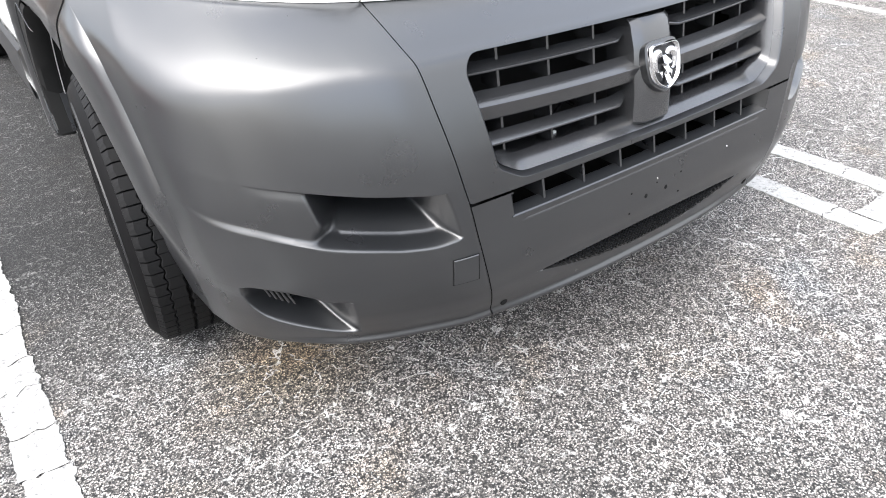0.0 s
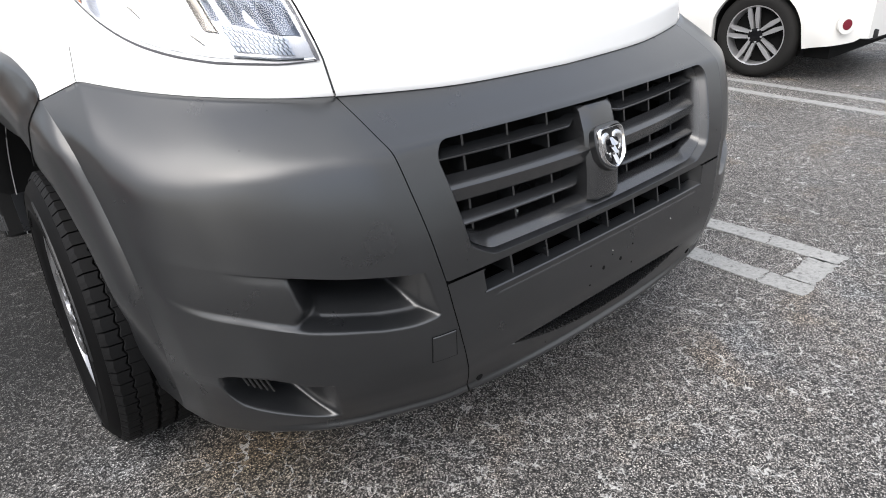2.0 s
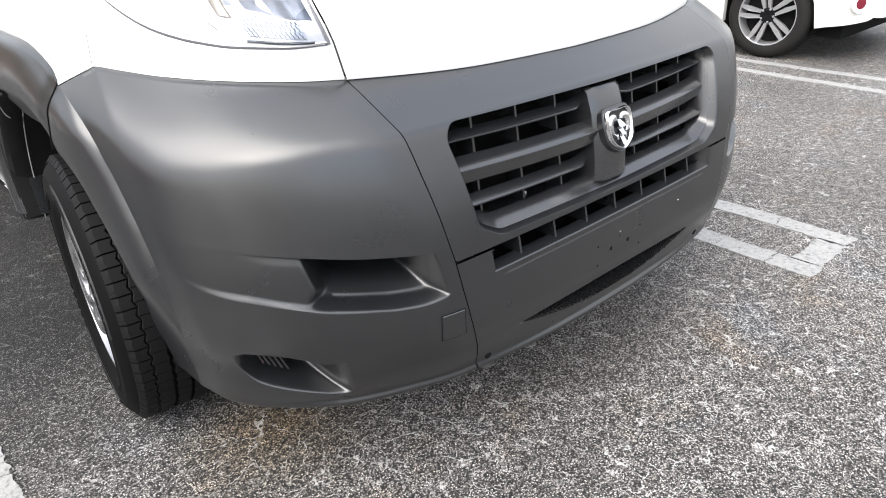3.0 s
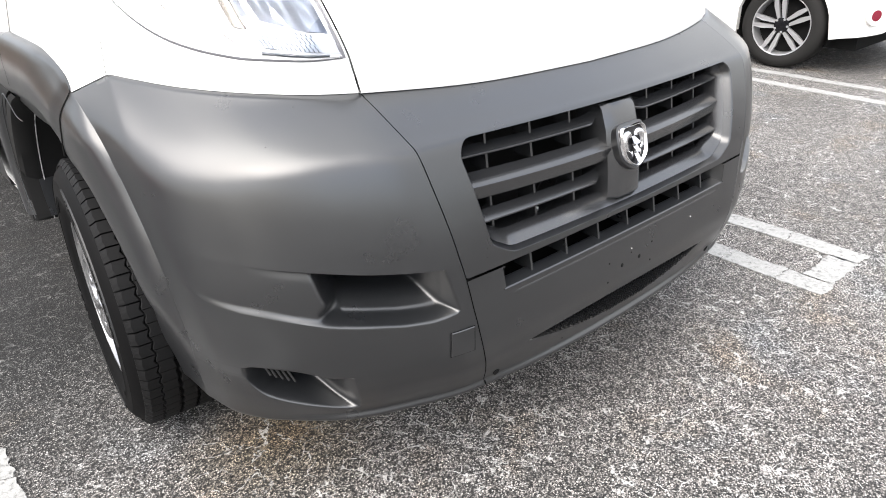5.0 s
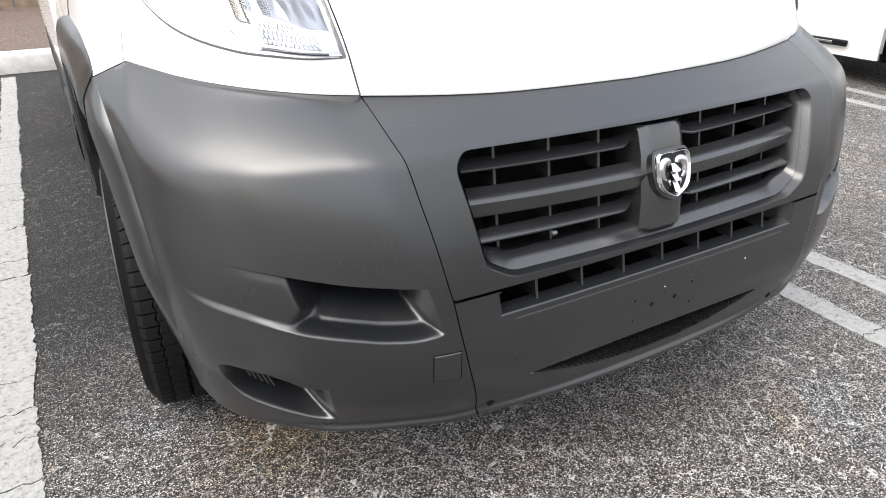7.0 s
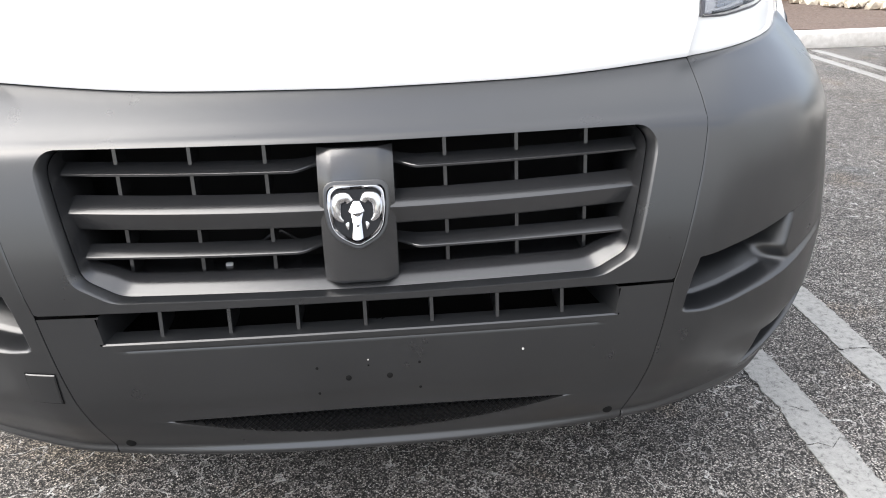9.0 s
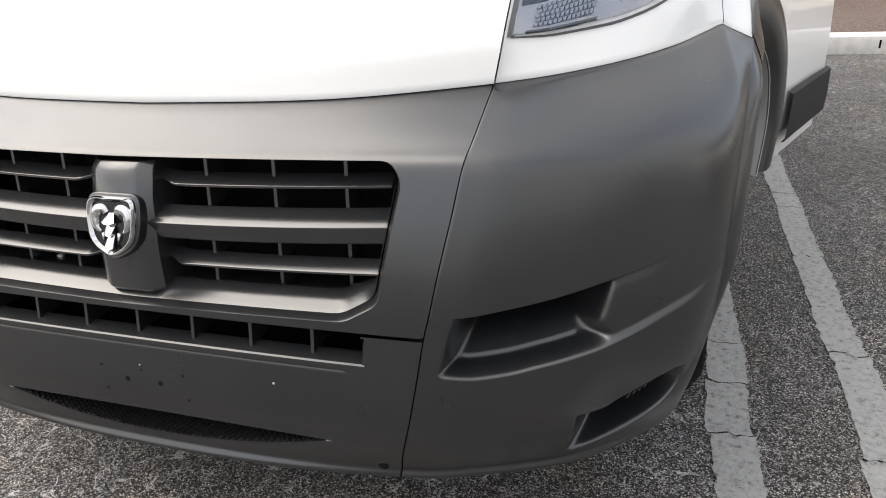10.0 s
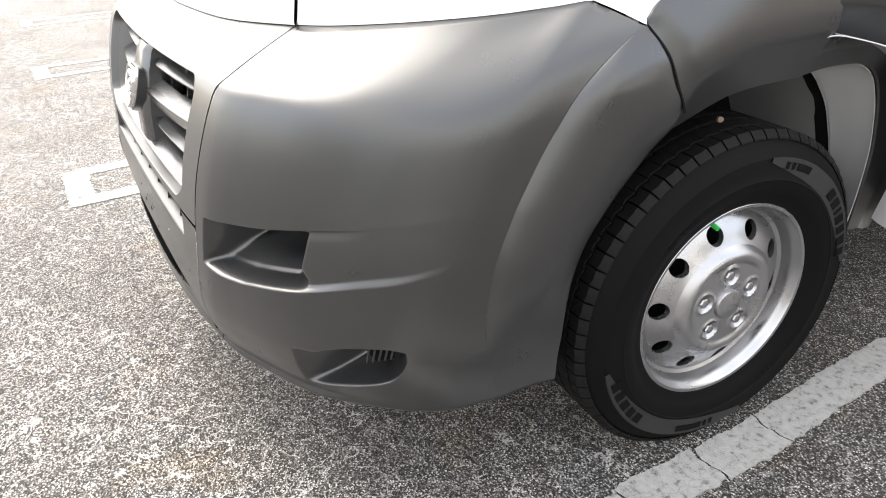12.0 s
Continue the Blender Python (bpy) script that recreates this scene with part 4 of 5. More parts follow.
def headlight(side):
    lamp = empty("headlight", "", "")
    lamp.parent = van
    tagged(lamp, "clear headlight with an amber side marker")

    def surface(s, r, out):
        top = interp(s, [(0.02, 0.20), (0.3, 0.34), (0.6, 0.40), (0.90, 0.36)])
        p = fender_point(s, lerp(lamp_low(s), top, r))
        return Vector((side * (p.x + out * 0.35 * s), p.y - out, p.z + out * 0.4))

    n = 30
    ss = [lerp(0.022, 0.90, k / n) for k in range(n + 1)]
    # lens shell with a rolled edge
    bm = bmesh.new()
    rows = []
    for r, out in ((0.0, 0.001), (0.006, 0.007), (0.03, 0.010), (0.25, 0.011), (0.5, 0.011), (0.75, 0.011), (0.98, 0.009), (1.0, 0.001)):
        rows.append([surface(s, r, out) for s in ss])
    grid(bm, rows)
    lens = part("lens", bm, LENS, lamp, "clear lens")
    lens.visible_shadow = False
    # dark gasket round the lens
    bm = bmesh.new()
    grid(bm, [[surface(s, r, out) for s in ss] for r, out in ((-0.010, 0.0015), (-0.008, 0.003), (0.004, 0.004), (0.007, 0.002))])
    grid(bm, [[surface(s, r, out) for r in [k / 12 for k in range(13)]] for s, out in ((0.010, 0.002), (0.012, 0.004), (0.024, 0.004), (0.026, 0.001))])
    part("gasket", bm, GASKET, lamp)
    # reflector bowl parts behind the lens, just proud of the fender skin
    bm = bmesh.new()
    grid(bm, [[surface(s, r, 0.003 + 0.001 * math.sin(s * 60)) for s in ss] for r in (0.03, 0.2, 0.4, 0.6, 0.8, 0.97)])
    part("reflector", bm, REFLECTOR, lamp)
    # ribbed lower reflector in its white surround
    for k in range(13):
        for j in range(5):
            bm = bmesh.new()
            s = 0.080 + 0.0128 * k + (0.004 if j % 2 else 0.0)
            r = 0.075 + 0.034 * j
            extrude_outline(bm, [surface(s, r, 0.0045), surface(s + 0.0085, r, 0.0045), surface(s + 0.0095, r + 0.026, 0.0045), surface(s + 0.001, r + 0.026, 0.0045)], (0, -0.003, 0.001))
            part("reflector_rib", bm, RIB, lamp, smooth=False)
    bm = bmesh.new()
    grid(bm, [[surface(s, r, o) for s in [lerp(0.06, 0.26, k / 12) for k in range(13)]] for r, o in ((0.030, 0.004), (0.034, 0.0068), (0.045, 0.0068), (0.050, 0.004))])
    part("reflector_sill", bm, HOUSING, lamp)
    # blue-grey lamp bowl, its tinted bulb shield and three dark fins
    bm = bmesh.new()
    rows = []
    for j in range(13):
        t = j / 12
        low = 0.26
        rows.append([surface(lerp(0.035, 0.265 + 0.03 * t, k / 16), lerp(low + 0.03 * (1 - smoothstep(0.0, 0.3, k / 16)), 0.97, t), 0.0052 + 0.0030 * math.sin(k * 1.3) * math.sin(t * 7)) for k in range(17)])
    grid(bm, rows)
    part("lamp_bowl", bm, BOWL, lamp, "blue-grey lamp bowl")
    bm = bmesh.new()
    rows = []
    for j in range(13):
        t = j / 12
        mid = 0.285 + 0.03 * t
        rows.append([surface(mid + w, lerp(0.18, 0.97, t), 0.0050 + o) for w, o in ((-0.022, 0.0), (-0.012, 0.004), (0.006, 0.0045 + 0.001 * math.sin(9 * t)), (0.02, 0.0))])
    grid(bm, rows)
    part("bulb_shield", bm, SHIELD_TINT, lamp, "brownish bulb shield")
    for s0, r0, ds, dr in ((0.375, 0.42, 0.030, 0.12), (0.50, 0.16, 0.035, 0.05), (0.56, 0.22, 0.05, 0.12), (0.33, 0.09, 0.03, 0.05)):
        bm = bmesh.new()
        extrude_outline(bm, [surface(s0, r0, 0.0045), surface(s0 + ds, r0 + dr, 0.0045), surface(s0 + ds * 0.55, r0 + dr, 0.0045)], (0, -0.002, 0.001))
        part("reflector_fin", bm, SHIELD_TINT, lamp, smooth=False)
    bm = bmesh.new()
    grid(bm, [[surface(s, r, 0.0085) for r in (0.025, 0.10, 0.20, 0.32, 0.48)] for s in (0.745, 0.78, 0.82, 0.86, 0.892)])
    part("side_marker", bm, AMBER, lamp, "amber side marker")
    return lamp


for side in (-1, 1):
    headlight(side)

# ---- van: wheel arches ----
MOULD = make_plastic("moulding_plastic", (0.018, 0.018, 0.019), 0.6)
shader(MOULD).inputs["Specular IOR Level"].default_value = 0.25
# near-black plastic: painted shade on the shut-door side, and the liner's gap
SHADE_GAP = make_plastic("shade_gap_plastic", (0.012, 0.012, 0.012), 0.75)
shader(SHADE_GAP).inputs["Specular IOR Level"].default_value = 0.15
LINER_MID = make_plastic("arch_liner_plastic", (0.32, 0.32, 0.325), 0.6)
LINER_GREY = make_plastic("door_liner_plastic", (0.46, 0.46, 0.465), 0.45)
ARCH_IN = [(0.735, 0.775), (0.790, 0.790), (0.836, 0.802), (0.889, 0.811), (0.968, 0.813), (1.075, 0.809)]
ARCH_OUT = [(0.636, 0.958), (0.660, 0.985), (0.700, 1.003), (0.760, 1.018), (0.845, 1.026), (1.075, 1.026)]
DOOR_IN = [(1.078, 0.888), (1.121, 0.888), (1.243, 0.851), (1.315, 0.801), (1.363, 0.731), (1.392, 0.609), (1.362, 0.457)]
DOOR_OUT = [(1.078, 1.024), (1.280, 0.998), (1.400, 0.938), (1.485, 0.845), (1.530, 0.760), (1.550, 0.620), (1.505, 0.455)]


def flare(inner, outer, side, name, parent, to_local=None, x_in=1.045, x_out=1.012):
    """A dark plastic arch band with a rolled inner lip."""
    bm = bmesh.new()
    rows = []
    # along the arch, and beside it the rounder section of the door's part
    shape = [(-0.06, 0.955), (-0.01, x_in - 0.050), (0.0, x_in - 0.044), (0.04, x_in - 0.040), (0.30, x_in - 0.012), (0.37, x_in - 0.002), (0.44, x_in + 0.004), (0.7, x_in + 0.002), (0.86, x_in - 0.016), (0.94, x_out + 0.010), (0.98, x_out + 0.006), (1.0, x_out + 0.003), (1.0, x_out - 0.02)]
    first = 2 if to_local is not None and side > 0 else 0
    full = dict(zip(range(7, 12), (x_in + 0.004, x_in + 0.001, x_in - 0.005, x_in - 0.013, x_out + 0.006)))
    for i, (t, thin) in list(enumerate(shape))[first:]:
        row = []
        tt = max(t, 0.0)
        for k, ((y0, z0), (y1, z1)) in enumerate(zip(inner, outer)):
            x = lerp(thin, full.get(i, thin), smoothstep(0.35, 1.0, k / (len(inner) - 1)) if to_local is None else 1.0)
            z = lerp(z0, z1, tt)
            near = (1 - smoothstep(0, 6, k)) if to_local is None else 0.0
            xx, y = x, lerp(y0, y1, tt)
            if near and t >= 0.3:
                xx = lerp(x, interp(z, ARCH_X) + (0.0005 if x > x_out else -0.02), near)
            if near and k < 3:
                y = lerp(y, max(y, interp(z, ARCH_Y) + 0.004), 1 - k / 3)
            p = Vector((side * xx, y, z))
            if k == 0 and to_local is None:
                # tongue under the bumper's edge
                row.append(p + Vector((-side * 0.035, -0.006, -0.004)))
            row.append(p)
        rows.append(row)
    if to_local is not None:
        rows = [[to_local @ p for p in row] for row in rows]
    grid(bm, rows)
    return part(name, bm, PLASTIC, parent, "dark grey wheel arch flare", sharp=40)


def densify(pts, n=5):
    out = []
    ys = [p[0] for p in pts]
    zs = [p[1] for p in pts]
    m = len(pts) - 1
    for i in range(m):
        for k in range(n):
            t = k / n
            p0, p1, p2, p3 = pts[max(i - 1, 0)], pts[i], pts[i + 1], pts[min(i + 2, m)]
            out.append(tuple(0.5 * (2 * p1[j] + (p2[j] - p0[j]) * t + (2 * p0[j] - 5 * p1[j] + 4 * p2[j] - p3[j]) * t * t + (3 * p1[j] - p0[j] - 3 * p2[j] + p3[j]) * t**3) for j in (0, 1)))
    out.append(pts[-1])
    return out


for side in (-1, 1):
    flare(densify(ARCH_IN), densify(ARCH_OUT), side, "arch_flare", van)
    # inner liner: a dark barrel over the wheel
    bm = bmesh.new()
    rows = []
    for x in (0.60, 0.75, 0.90, 0.985):
        row = []
        for k in range(41):
            a = radians(lerp(-10, 184, k / 40))
            back = smoothstep(100, 55, math.degrees(a))
            row.append((side * min(x, lerp(0.985, 0.87, back), lerp(0.985, 0.90, smoothstep(125, 160, math.degrees(a)))), WHEEL_Y + (0.455 + 0.065 * back) * math.cos(a), 0.37 + (0.50 + 0.035 * back) * math.sin(a)))
        rows.append(row)
    grid(bm, rows)
    part("wheel_liner", bm, LINER_MID, van, "grey wheel arch liner")
    bm = bmesh.new()
    box(bm, *sorted((side * 0.55, side * 0.60)), 0.45, 1.47, 0.30, 0.95)
    part("inner_wall", bm, GAP, van, smooth=False)
    if side > 0:
        bm = bmesh.new()
        disc(bm, (0.985, 0.880, 0.762), (0.8, -0.5, 0.2), 0.0055, 0.006, 10)
        part("liner_clip", bm, make_plastic("tan_clip", (0.12, 0.085, 0.05), 0.6), van, "tan liner clip")
    # rear end of the liner, its dark outer band, and the white body side behind
    rear_edge = densify([(1.075, 0.872), (1.175, 0.835), (1.272, 0.755), (1.350, 0.645), (1.395, 0.53), (1.41, 0.43)])
    jamb = [(y + 0.03, z + 0.006) for y, z in rear_edge]
    if side > 0:
        # pale liner panel between two beads, and the dark flare that frames it
        low = densify([(1.115, 0.832), (1.215, 0.815), (1.290, 0.762), (1.337, 0.717), (1.375, 0.670), (1.408, 0.605), (1.430, 0.550), (1.450, 0.470), (1.455, 0.400)])
        bead = densify([(1.140, 0.822), (1.250, 0.808), (1.320, 0.776), (1.355, 0.728), (1.377, 0.675), (1.395, 0.600), (1.397, 0.540), (1.392, 0.470), (1.380, 0.400)])
        bm = bmesh.new()
        grid(bm, [[(lerp(0.888, 0.994, t), lerp(y0, y1, t) + o, lerp(z0, z1, t)) for (y0, z0), (y1, z1) in zip(low, bead)] for t, o in ((-0.02, 0.012), (-0.01, 0.003), (0.0, 0.0), (0.06, -0.002), (0.12, 0.001), (0.3, 0.004), (0.5, 0.007), (0.75, 0.006), (0.9, 0.003), (1.0, 0.0))])
        part("liner_end", bm, LINER_GREY, van, "light grey rear end of the wheel liner")
        bm = bmesh.new()
        grid(bm, [[(x, y + o, z) for y, z in low] for x, o in ((0.882, 0.010), (0.868, 0.006), (0.845, 0.014), (0.83, 0.04))])
        part("liner_return", bm, SHADE_GAP, van, "black return of the wheel liner")
        for name, path, x in (("liner_rim", low, 0.889), ("liner_bead", bead, 0.9955)):
            bm = bmesh.new()
            rod(bm, [(x, y - 0.0005, z) for y, z in path], 0.0014, 6)
            part(name, bm, LINER_GREY, van)
        inner = densify([(1.078, 0.810), (1.150, 0.813), (1.220, 0.809), (1.280, 0.799), (1.328, 0.772), (1.358, 0.732), (1.380, 0.677), (1.398, 0.602), (1.400, 0.540), (1.395, 0.470), (1.382, 0.400)])
        outer = densify([(1.078, 0.884), (1.165, 0.886), (1.250, 0.884), (1.335, 0.872), (1.415, 0.835), (1.472, 0.775), (1.497, 0.700), (1.500, 0.625), (1.490, 0.550), (1.460, 0.470), (1.425, 0.408)])
        bm = bmesh.new()
        rows = []
        for t, x in ((0.0, 0.993), (0.004, 0.996), (0.012, 0.999), (0.05, 1.002), (0.45, 1.010), (0.52, 1.014), (0.60, 1.021), (0.95, 1.027), (0.99, 1.025), (1.0, 1.020), (1.0, 0.975)):
            rows.append([(x, lerp(y0, y1, t), lerp(z0, z1, t)) for (y0, z0), (y1, z1) in zip(inner, outer)])
        grid(bm, rows)
        part("rear_flare", bm, PLASTIC, van, "dark plastic band behind the wheel, blackened for shade", sharp=50)
        jamb = [(lerp(y0, y1, 0.75), lerp(z0, z1, 0.75)) for (y0, z0), (y1, z1) in zip(inner, outer)]
    else:
        # liner end and band on this side are coloured black to stand for shade
        bm = bmesh.new()
        grid(bm, [[(side * x, y + back, z) for y, z in rear_edge] for x, back in ((0.862, 0.02), (0.866, 0.004), (0.875, 0.0), (0.92, 0.003), (0.965, 0.004), (0.985, 0.004))])
        part("liner_end", bm, SHADE_GAP, van, "rear end of the wheel liner, blackened for shade")
        bm = bmesh.new()
        rod(bm, [(side * 0.987, y + 0.003, z) for y, z in rear_edge], 0.0014, 6)
        part("liner_bead", bm, LINER_GREY, van)
        bm = bmesh.new()
        grid(bm, [[(side * x, y + back, z) for y, z in rear_edge] for x, back in ((0.989, 0.005), (1.000, 0.004), (1.030, 0.012), (1.040, 0.025), (1.040, 0.075), (1.02, 0.08))])
        part("rear_flare", bm, SHADE_GAP, van, "plastic band behind the wheel, blackened for shade")
    bm = bmesh.new()
    extrude_outline(bm, [(side * 0.94, y, z) for y, z in [(2.068, 1.30), (1.10, 1.30), (1.10, 0.90)] + jamb + [(2.068, 0.436)]], (side * 0.02, 0, 0))
    part("door_jamb", bm, PAINT, van, smooth=False)


# ---- van: doors ----
GLASS = material("tinted_glass", (0.02, 0.025, 0.025), 0.04, coat=0.3)
def door(side, angle):
    """A front door, hinged at its front edge, with flare, moulding, window and handle."""
    d = empty("door", "", "")
    d.parent = van
    hinge = Vector((side * 0.985, 1.076, 0.0))
    d.matrix_basis = Matrix.Translation(hinge) @ Matrix.Rotation(radians(side * -angle), 4, "Z")
    tagged(d, "white front door standing ajar" if angle else "white front door, shut")
    local = Matrix.Translation(-hinge)
    low = [(y, z) for y, z in densify(DOOR_OUT)]
    # outer skin: front edge follows the flare, then the sill
    bottom = [(y - 0.01, z - 0.01) for y, z in low] + [(1.60, 0.446), (1.80, 0.446), (2.06, 0.446)]
    rows = []
    for t in (0.0, 0.02, 0.08, 0.2, 0.4, 0.6, 0.8, 1.0):
        row = []
        for y, z in bottom:
            z2 = lerp(z, 1.28, t)
            x = 1.020 - 0.157 * max(z2 - 1.008, 0.0) + 0.010 * smoothstep(0.43, 0.6, z2) * (1 - smoothstep(0.7, 1.0, z2))
            row.append(local @ Vector((side * x, y, z2)))
        rows.append(row)
    bm = bmesh.new()
    grid(bm, rows)
    edge = [p for p in rows[0]]
    rear = [row[-1] for row in rows]
    grid(bm, [rear, [p + Vector((-side * 0.05, 0, 0)) for p in rear]])
    part("skin", bm, PAINT, d, "white painted door skin")
    bm = bmesh.new()
    grid(bm, [[p + Vector((-side * 0.001, 0, 0)) for p in edge], [p + Vector((-side * 0.05, 0, 0.003)) for p in edge]])
    part("edge_seal", bm, PLASTIC_DARK, d)
    # inner face
    bm = bmesh.new()
    grid(bm, [[p + Vector((-side * 0.05, 0, 0)) for p in row] for row in rows])
    part("inner_panel", bm, PLASTIC_DARK, d)
    # window with frame
    bm = bmesh.new()
    pts = [(1.30, 1.29), (2.05, 1.29), (2.05, 1.90), (1.86, 1.90)]
    extrude_outline(bm, [local @ Vector((side * (0.974 - 0.14 * (z - 1.29)), y, z)) for y, z in pts], (-side * 0.006, 0, 0))
    part("window", bm, GLASS, d, smooth=False)
    bm = bmesh.new()
    for a, b in zip(pts, pts[1:] + pts[:1]):
        rod(bm, [local @ Vector((side * (0.969 - 0.14 * (z - 1.29)), y, z)) for y, z in (a, b)], 0.022)
    part("window_frame", bm, PAINT, d)
    # moulding along the lower door
    bm = bmesh.new()
    rows = []
    for z, o in ((0.503, 0.0), (0.508, 0.012), (0.56, 0.016), (0.655, 0.014), (0.664, 0.0)):
        rows.append([local @ Vector((side * (1.034 + o + 0.004), y + 0.02 * smoothstep(0.56, 0.66, z) * (1 if y < 1.7 else 0), z)) for y in (1.582, 1.588, 1.80, 1.95, 2.055)])
    vs = grid(bm, rows)
    part("moulding", bm, MOULD, d, "black side moulding")
    lip = DOOR_IN if angle else [(1.078, 0.811), (1.15, 0.812)] + DOOR_IN[2:]
    flare(densify(lip), densify(DOOR_OUT), side, "door_flare", d, local)
    # grey flange inside the flare, facing the wheel; shut door's has shade painted in
    bm = bmesh.new()
    inner = densify(DOOR_IN)[4:]
    grid(bm, [[local @ Vector((side * x, y + off, z - 0.2 * off)) for y, z in inner] for x, off in ((1.038, 0.0), (1.0, 0.001), (0.96, 0.004), (0.932, 0.009), (0.926, 0.016), (0.922, 0.03))])
    part("flare_flange", bm, LINER_GREY if side > 0 else SHADE_GAP, d, "grey inner flange")
    # bright edge along the lip
    bm = bmesh.new()
    if not angle:
        lip = [(y + 0.006, z + 0.004) for y, z in lip]
    rod(bm, [local @ Vector((side * 1.043, y - 0.001, z)) for y, z in densify(lip)], 0.0013, 6)
    part("lip_edge", bm, SILVER_TRIM if angle else PLASTIC, d)
    bm = bmesh.new()
    rod(bm, [local @ Vector((side * 1.05, y, 1.12)) for y in (1.86, 1.88, 1.98, 2.0)], 0.014)
    part("handle", bm, MOULD, d)
    return d


SILVER_TRIM = material("pale_edge", (0.55, 0.55, 0.55), 0.35)
door(1, 23.0)
door(-1, 0.0)


# ---- van: body behind the doors ----
def body_section(y, half, z0, z1):
    """A rounded body cross-section at depth y."""
    pts = []
    prof = [(0.93, z0), (0.985, z0 + 0.01), (1.0, z0 + 0.06), (1.012, z0 + 0.3), (1.008, 1.1), (0.985, 1.5), (0.955, z1 - 0.25), (0.90, z1 - 0.08), (0.78, z1 - 0.015), (0.45, z1)]
    for x, z in prof:
        pts.append((x * half, y, z))
    return pts + [(-x, y_, z) for x, y_, z in pts[::-1]]


bm = bmesh.new()
rows = [body_section(y, h, 0.43, z1) for y, h, z1 in ((2.07, 1.02, 2.22), (2.6, 1.025, 2.27), (3.6, 1.03, 2.29), (4.8, 1.025, 2.29), (5.34, 1.01, 2.27), (5.39, 0.97, 2.22))]
vs = grid(bm, rows)
bm.faces.new(vs[-1])
bm.faces.new(vs[0][::-1])
part("cargo_body", bm, PAINT, van, "tall white cargo body")
# cab: windscreen, roof, pillars
bm = bmesh.new()
rows = []
for y, z, half in ((0.93, 1.43, 0.72), (1.05, 1.47, 0.80), (1.5, 1.84, 0.79), (1.86, 2.12, 0.76)):
    rows.append([(x * half, y + 0.14 * x * x, z) for x in [lerp(-1, 1, k / 12) for k in range(13)]])
grid(bm, rows)
part("windscreen", bm, GLASS, van, "dark windscreen")
bm = bmesh.new()
grid(bm, [[(x * half, y + 0.14 * x * x * w, z - 0.05 * x * x) for x in [lerp(-1, 1, k / 12) for k in range(13)]] for y, z, half, w in ((1.86, 2.14, 0.78, 1.0), (1.98, 2.20, 0.84, 0.5), (2.08, 2.215, 0.88, 0.0))])
part("cab_roof", bm, PAINT, van)
for side in (-1, 1):
    bm = bmesh.new()
    rod(bm, [(side * 0.84, 1.10, 1.44), (side * 0.83, 1.5, 1.80), (side * 0.80, 1.98, 2.12)], 0.05)
    part("pillar", bm, PAINT, van)
    bm = bmesh.new()
    grid(bm, mirrored([[(1.028, y, z) for y in (2.12, 3.0, 3.85)] for z in (0.49, 0.50)] + [[(1.042, y, z) for y in (2.12, 3.0, 3.85)] for z in (0.51, 0.65)] + [[(1.03, y, z) for y in (2.12, 3.0, 3.85)] for z in (0.66,)], side))
    part("side_moulding", bm, MOULD, van, "black side moulding")
bm = bmesh.new()
box(bm, -0.87, 0.87, 1.50, 2.06, 0.44, 0.50)
part("cab_floor", bm, PLASTIC_DARK, van, smooth=False)
bm = bmesh.new()
box(bm, -0.87, 0.87, 1.075, 1.10, 0.92, 1.42)
part("bulkhead", bm, PLASTIC_DARK, van, smooth=False)
bm = bmesh.new()
box(bm, -0.85, 0.85, 0.50, 5.2, 0.28, 0.42)
part("underbody", bm, GAP, van, smooth=False)

# ---- wheels ----
TYRE = make_plastic("tyre_rubber", (0.0028, 0.0028, 0.003), 0.62)
shader(TYRE).inputs["Specular IOR Level"].default_value = 0.09
SILVER = material("silver_paint", (0.35, 0.35, 0.36), 0.30, 0.92)
shader(SILVER).inputs["Coat Weight"].default_value = 0.2
link(SILVER, ramp(SILVER, noise_tex(SILVER, 7, 3), [(0.3, grey(0.25)), (0.7, grey(0.32))]), shader(SILVER).inputs["Roughness"])
TREAD = make_plastic("tread_rubber", (0.0065, 0.0065, 0.0068), 0.62)
shader(TREAD).inputs["Specular IOR Level"].default_value = 0.14
BAND = make_plastic("tyre_band", (0.0095, 0.0095, 0.0098), 0.5)


def ring_bar(bm, r0, r1, a0, a1, x0, x1, steps=6, taper=0.0):
    """A raised bar on the tyre's side, curved round the hub."""
    rows = []
    for r, x in ((r0, x0), (r0 + 0.001, x1), (r1 - 0.001, x1), (r1, x0)):
        row = []
        for k in range(steps + 1):
            a = radians(lerp(a0, a1, k / steps))
            thin = 1 - taper * abs(2 * k / steps - 1) ** 3
            rr = lerp(r1, r, thin)
            row.append((x, rr * math.cos(a), rr * math.sin(a)))
        rows.append(row)
    grid(bm, rows)


def dish(r):
    """How far the wheel disc stands out at radius r."""
    return interp(r, [(0.0, 0.006), (0.10, 0.008), (0.118, 0.004), (0.13, -0.008), (0.158, -0.022), (0.182, -0.036), (0.192, -0.044)])


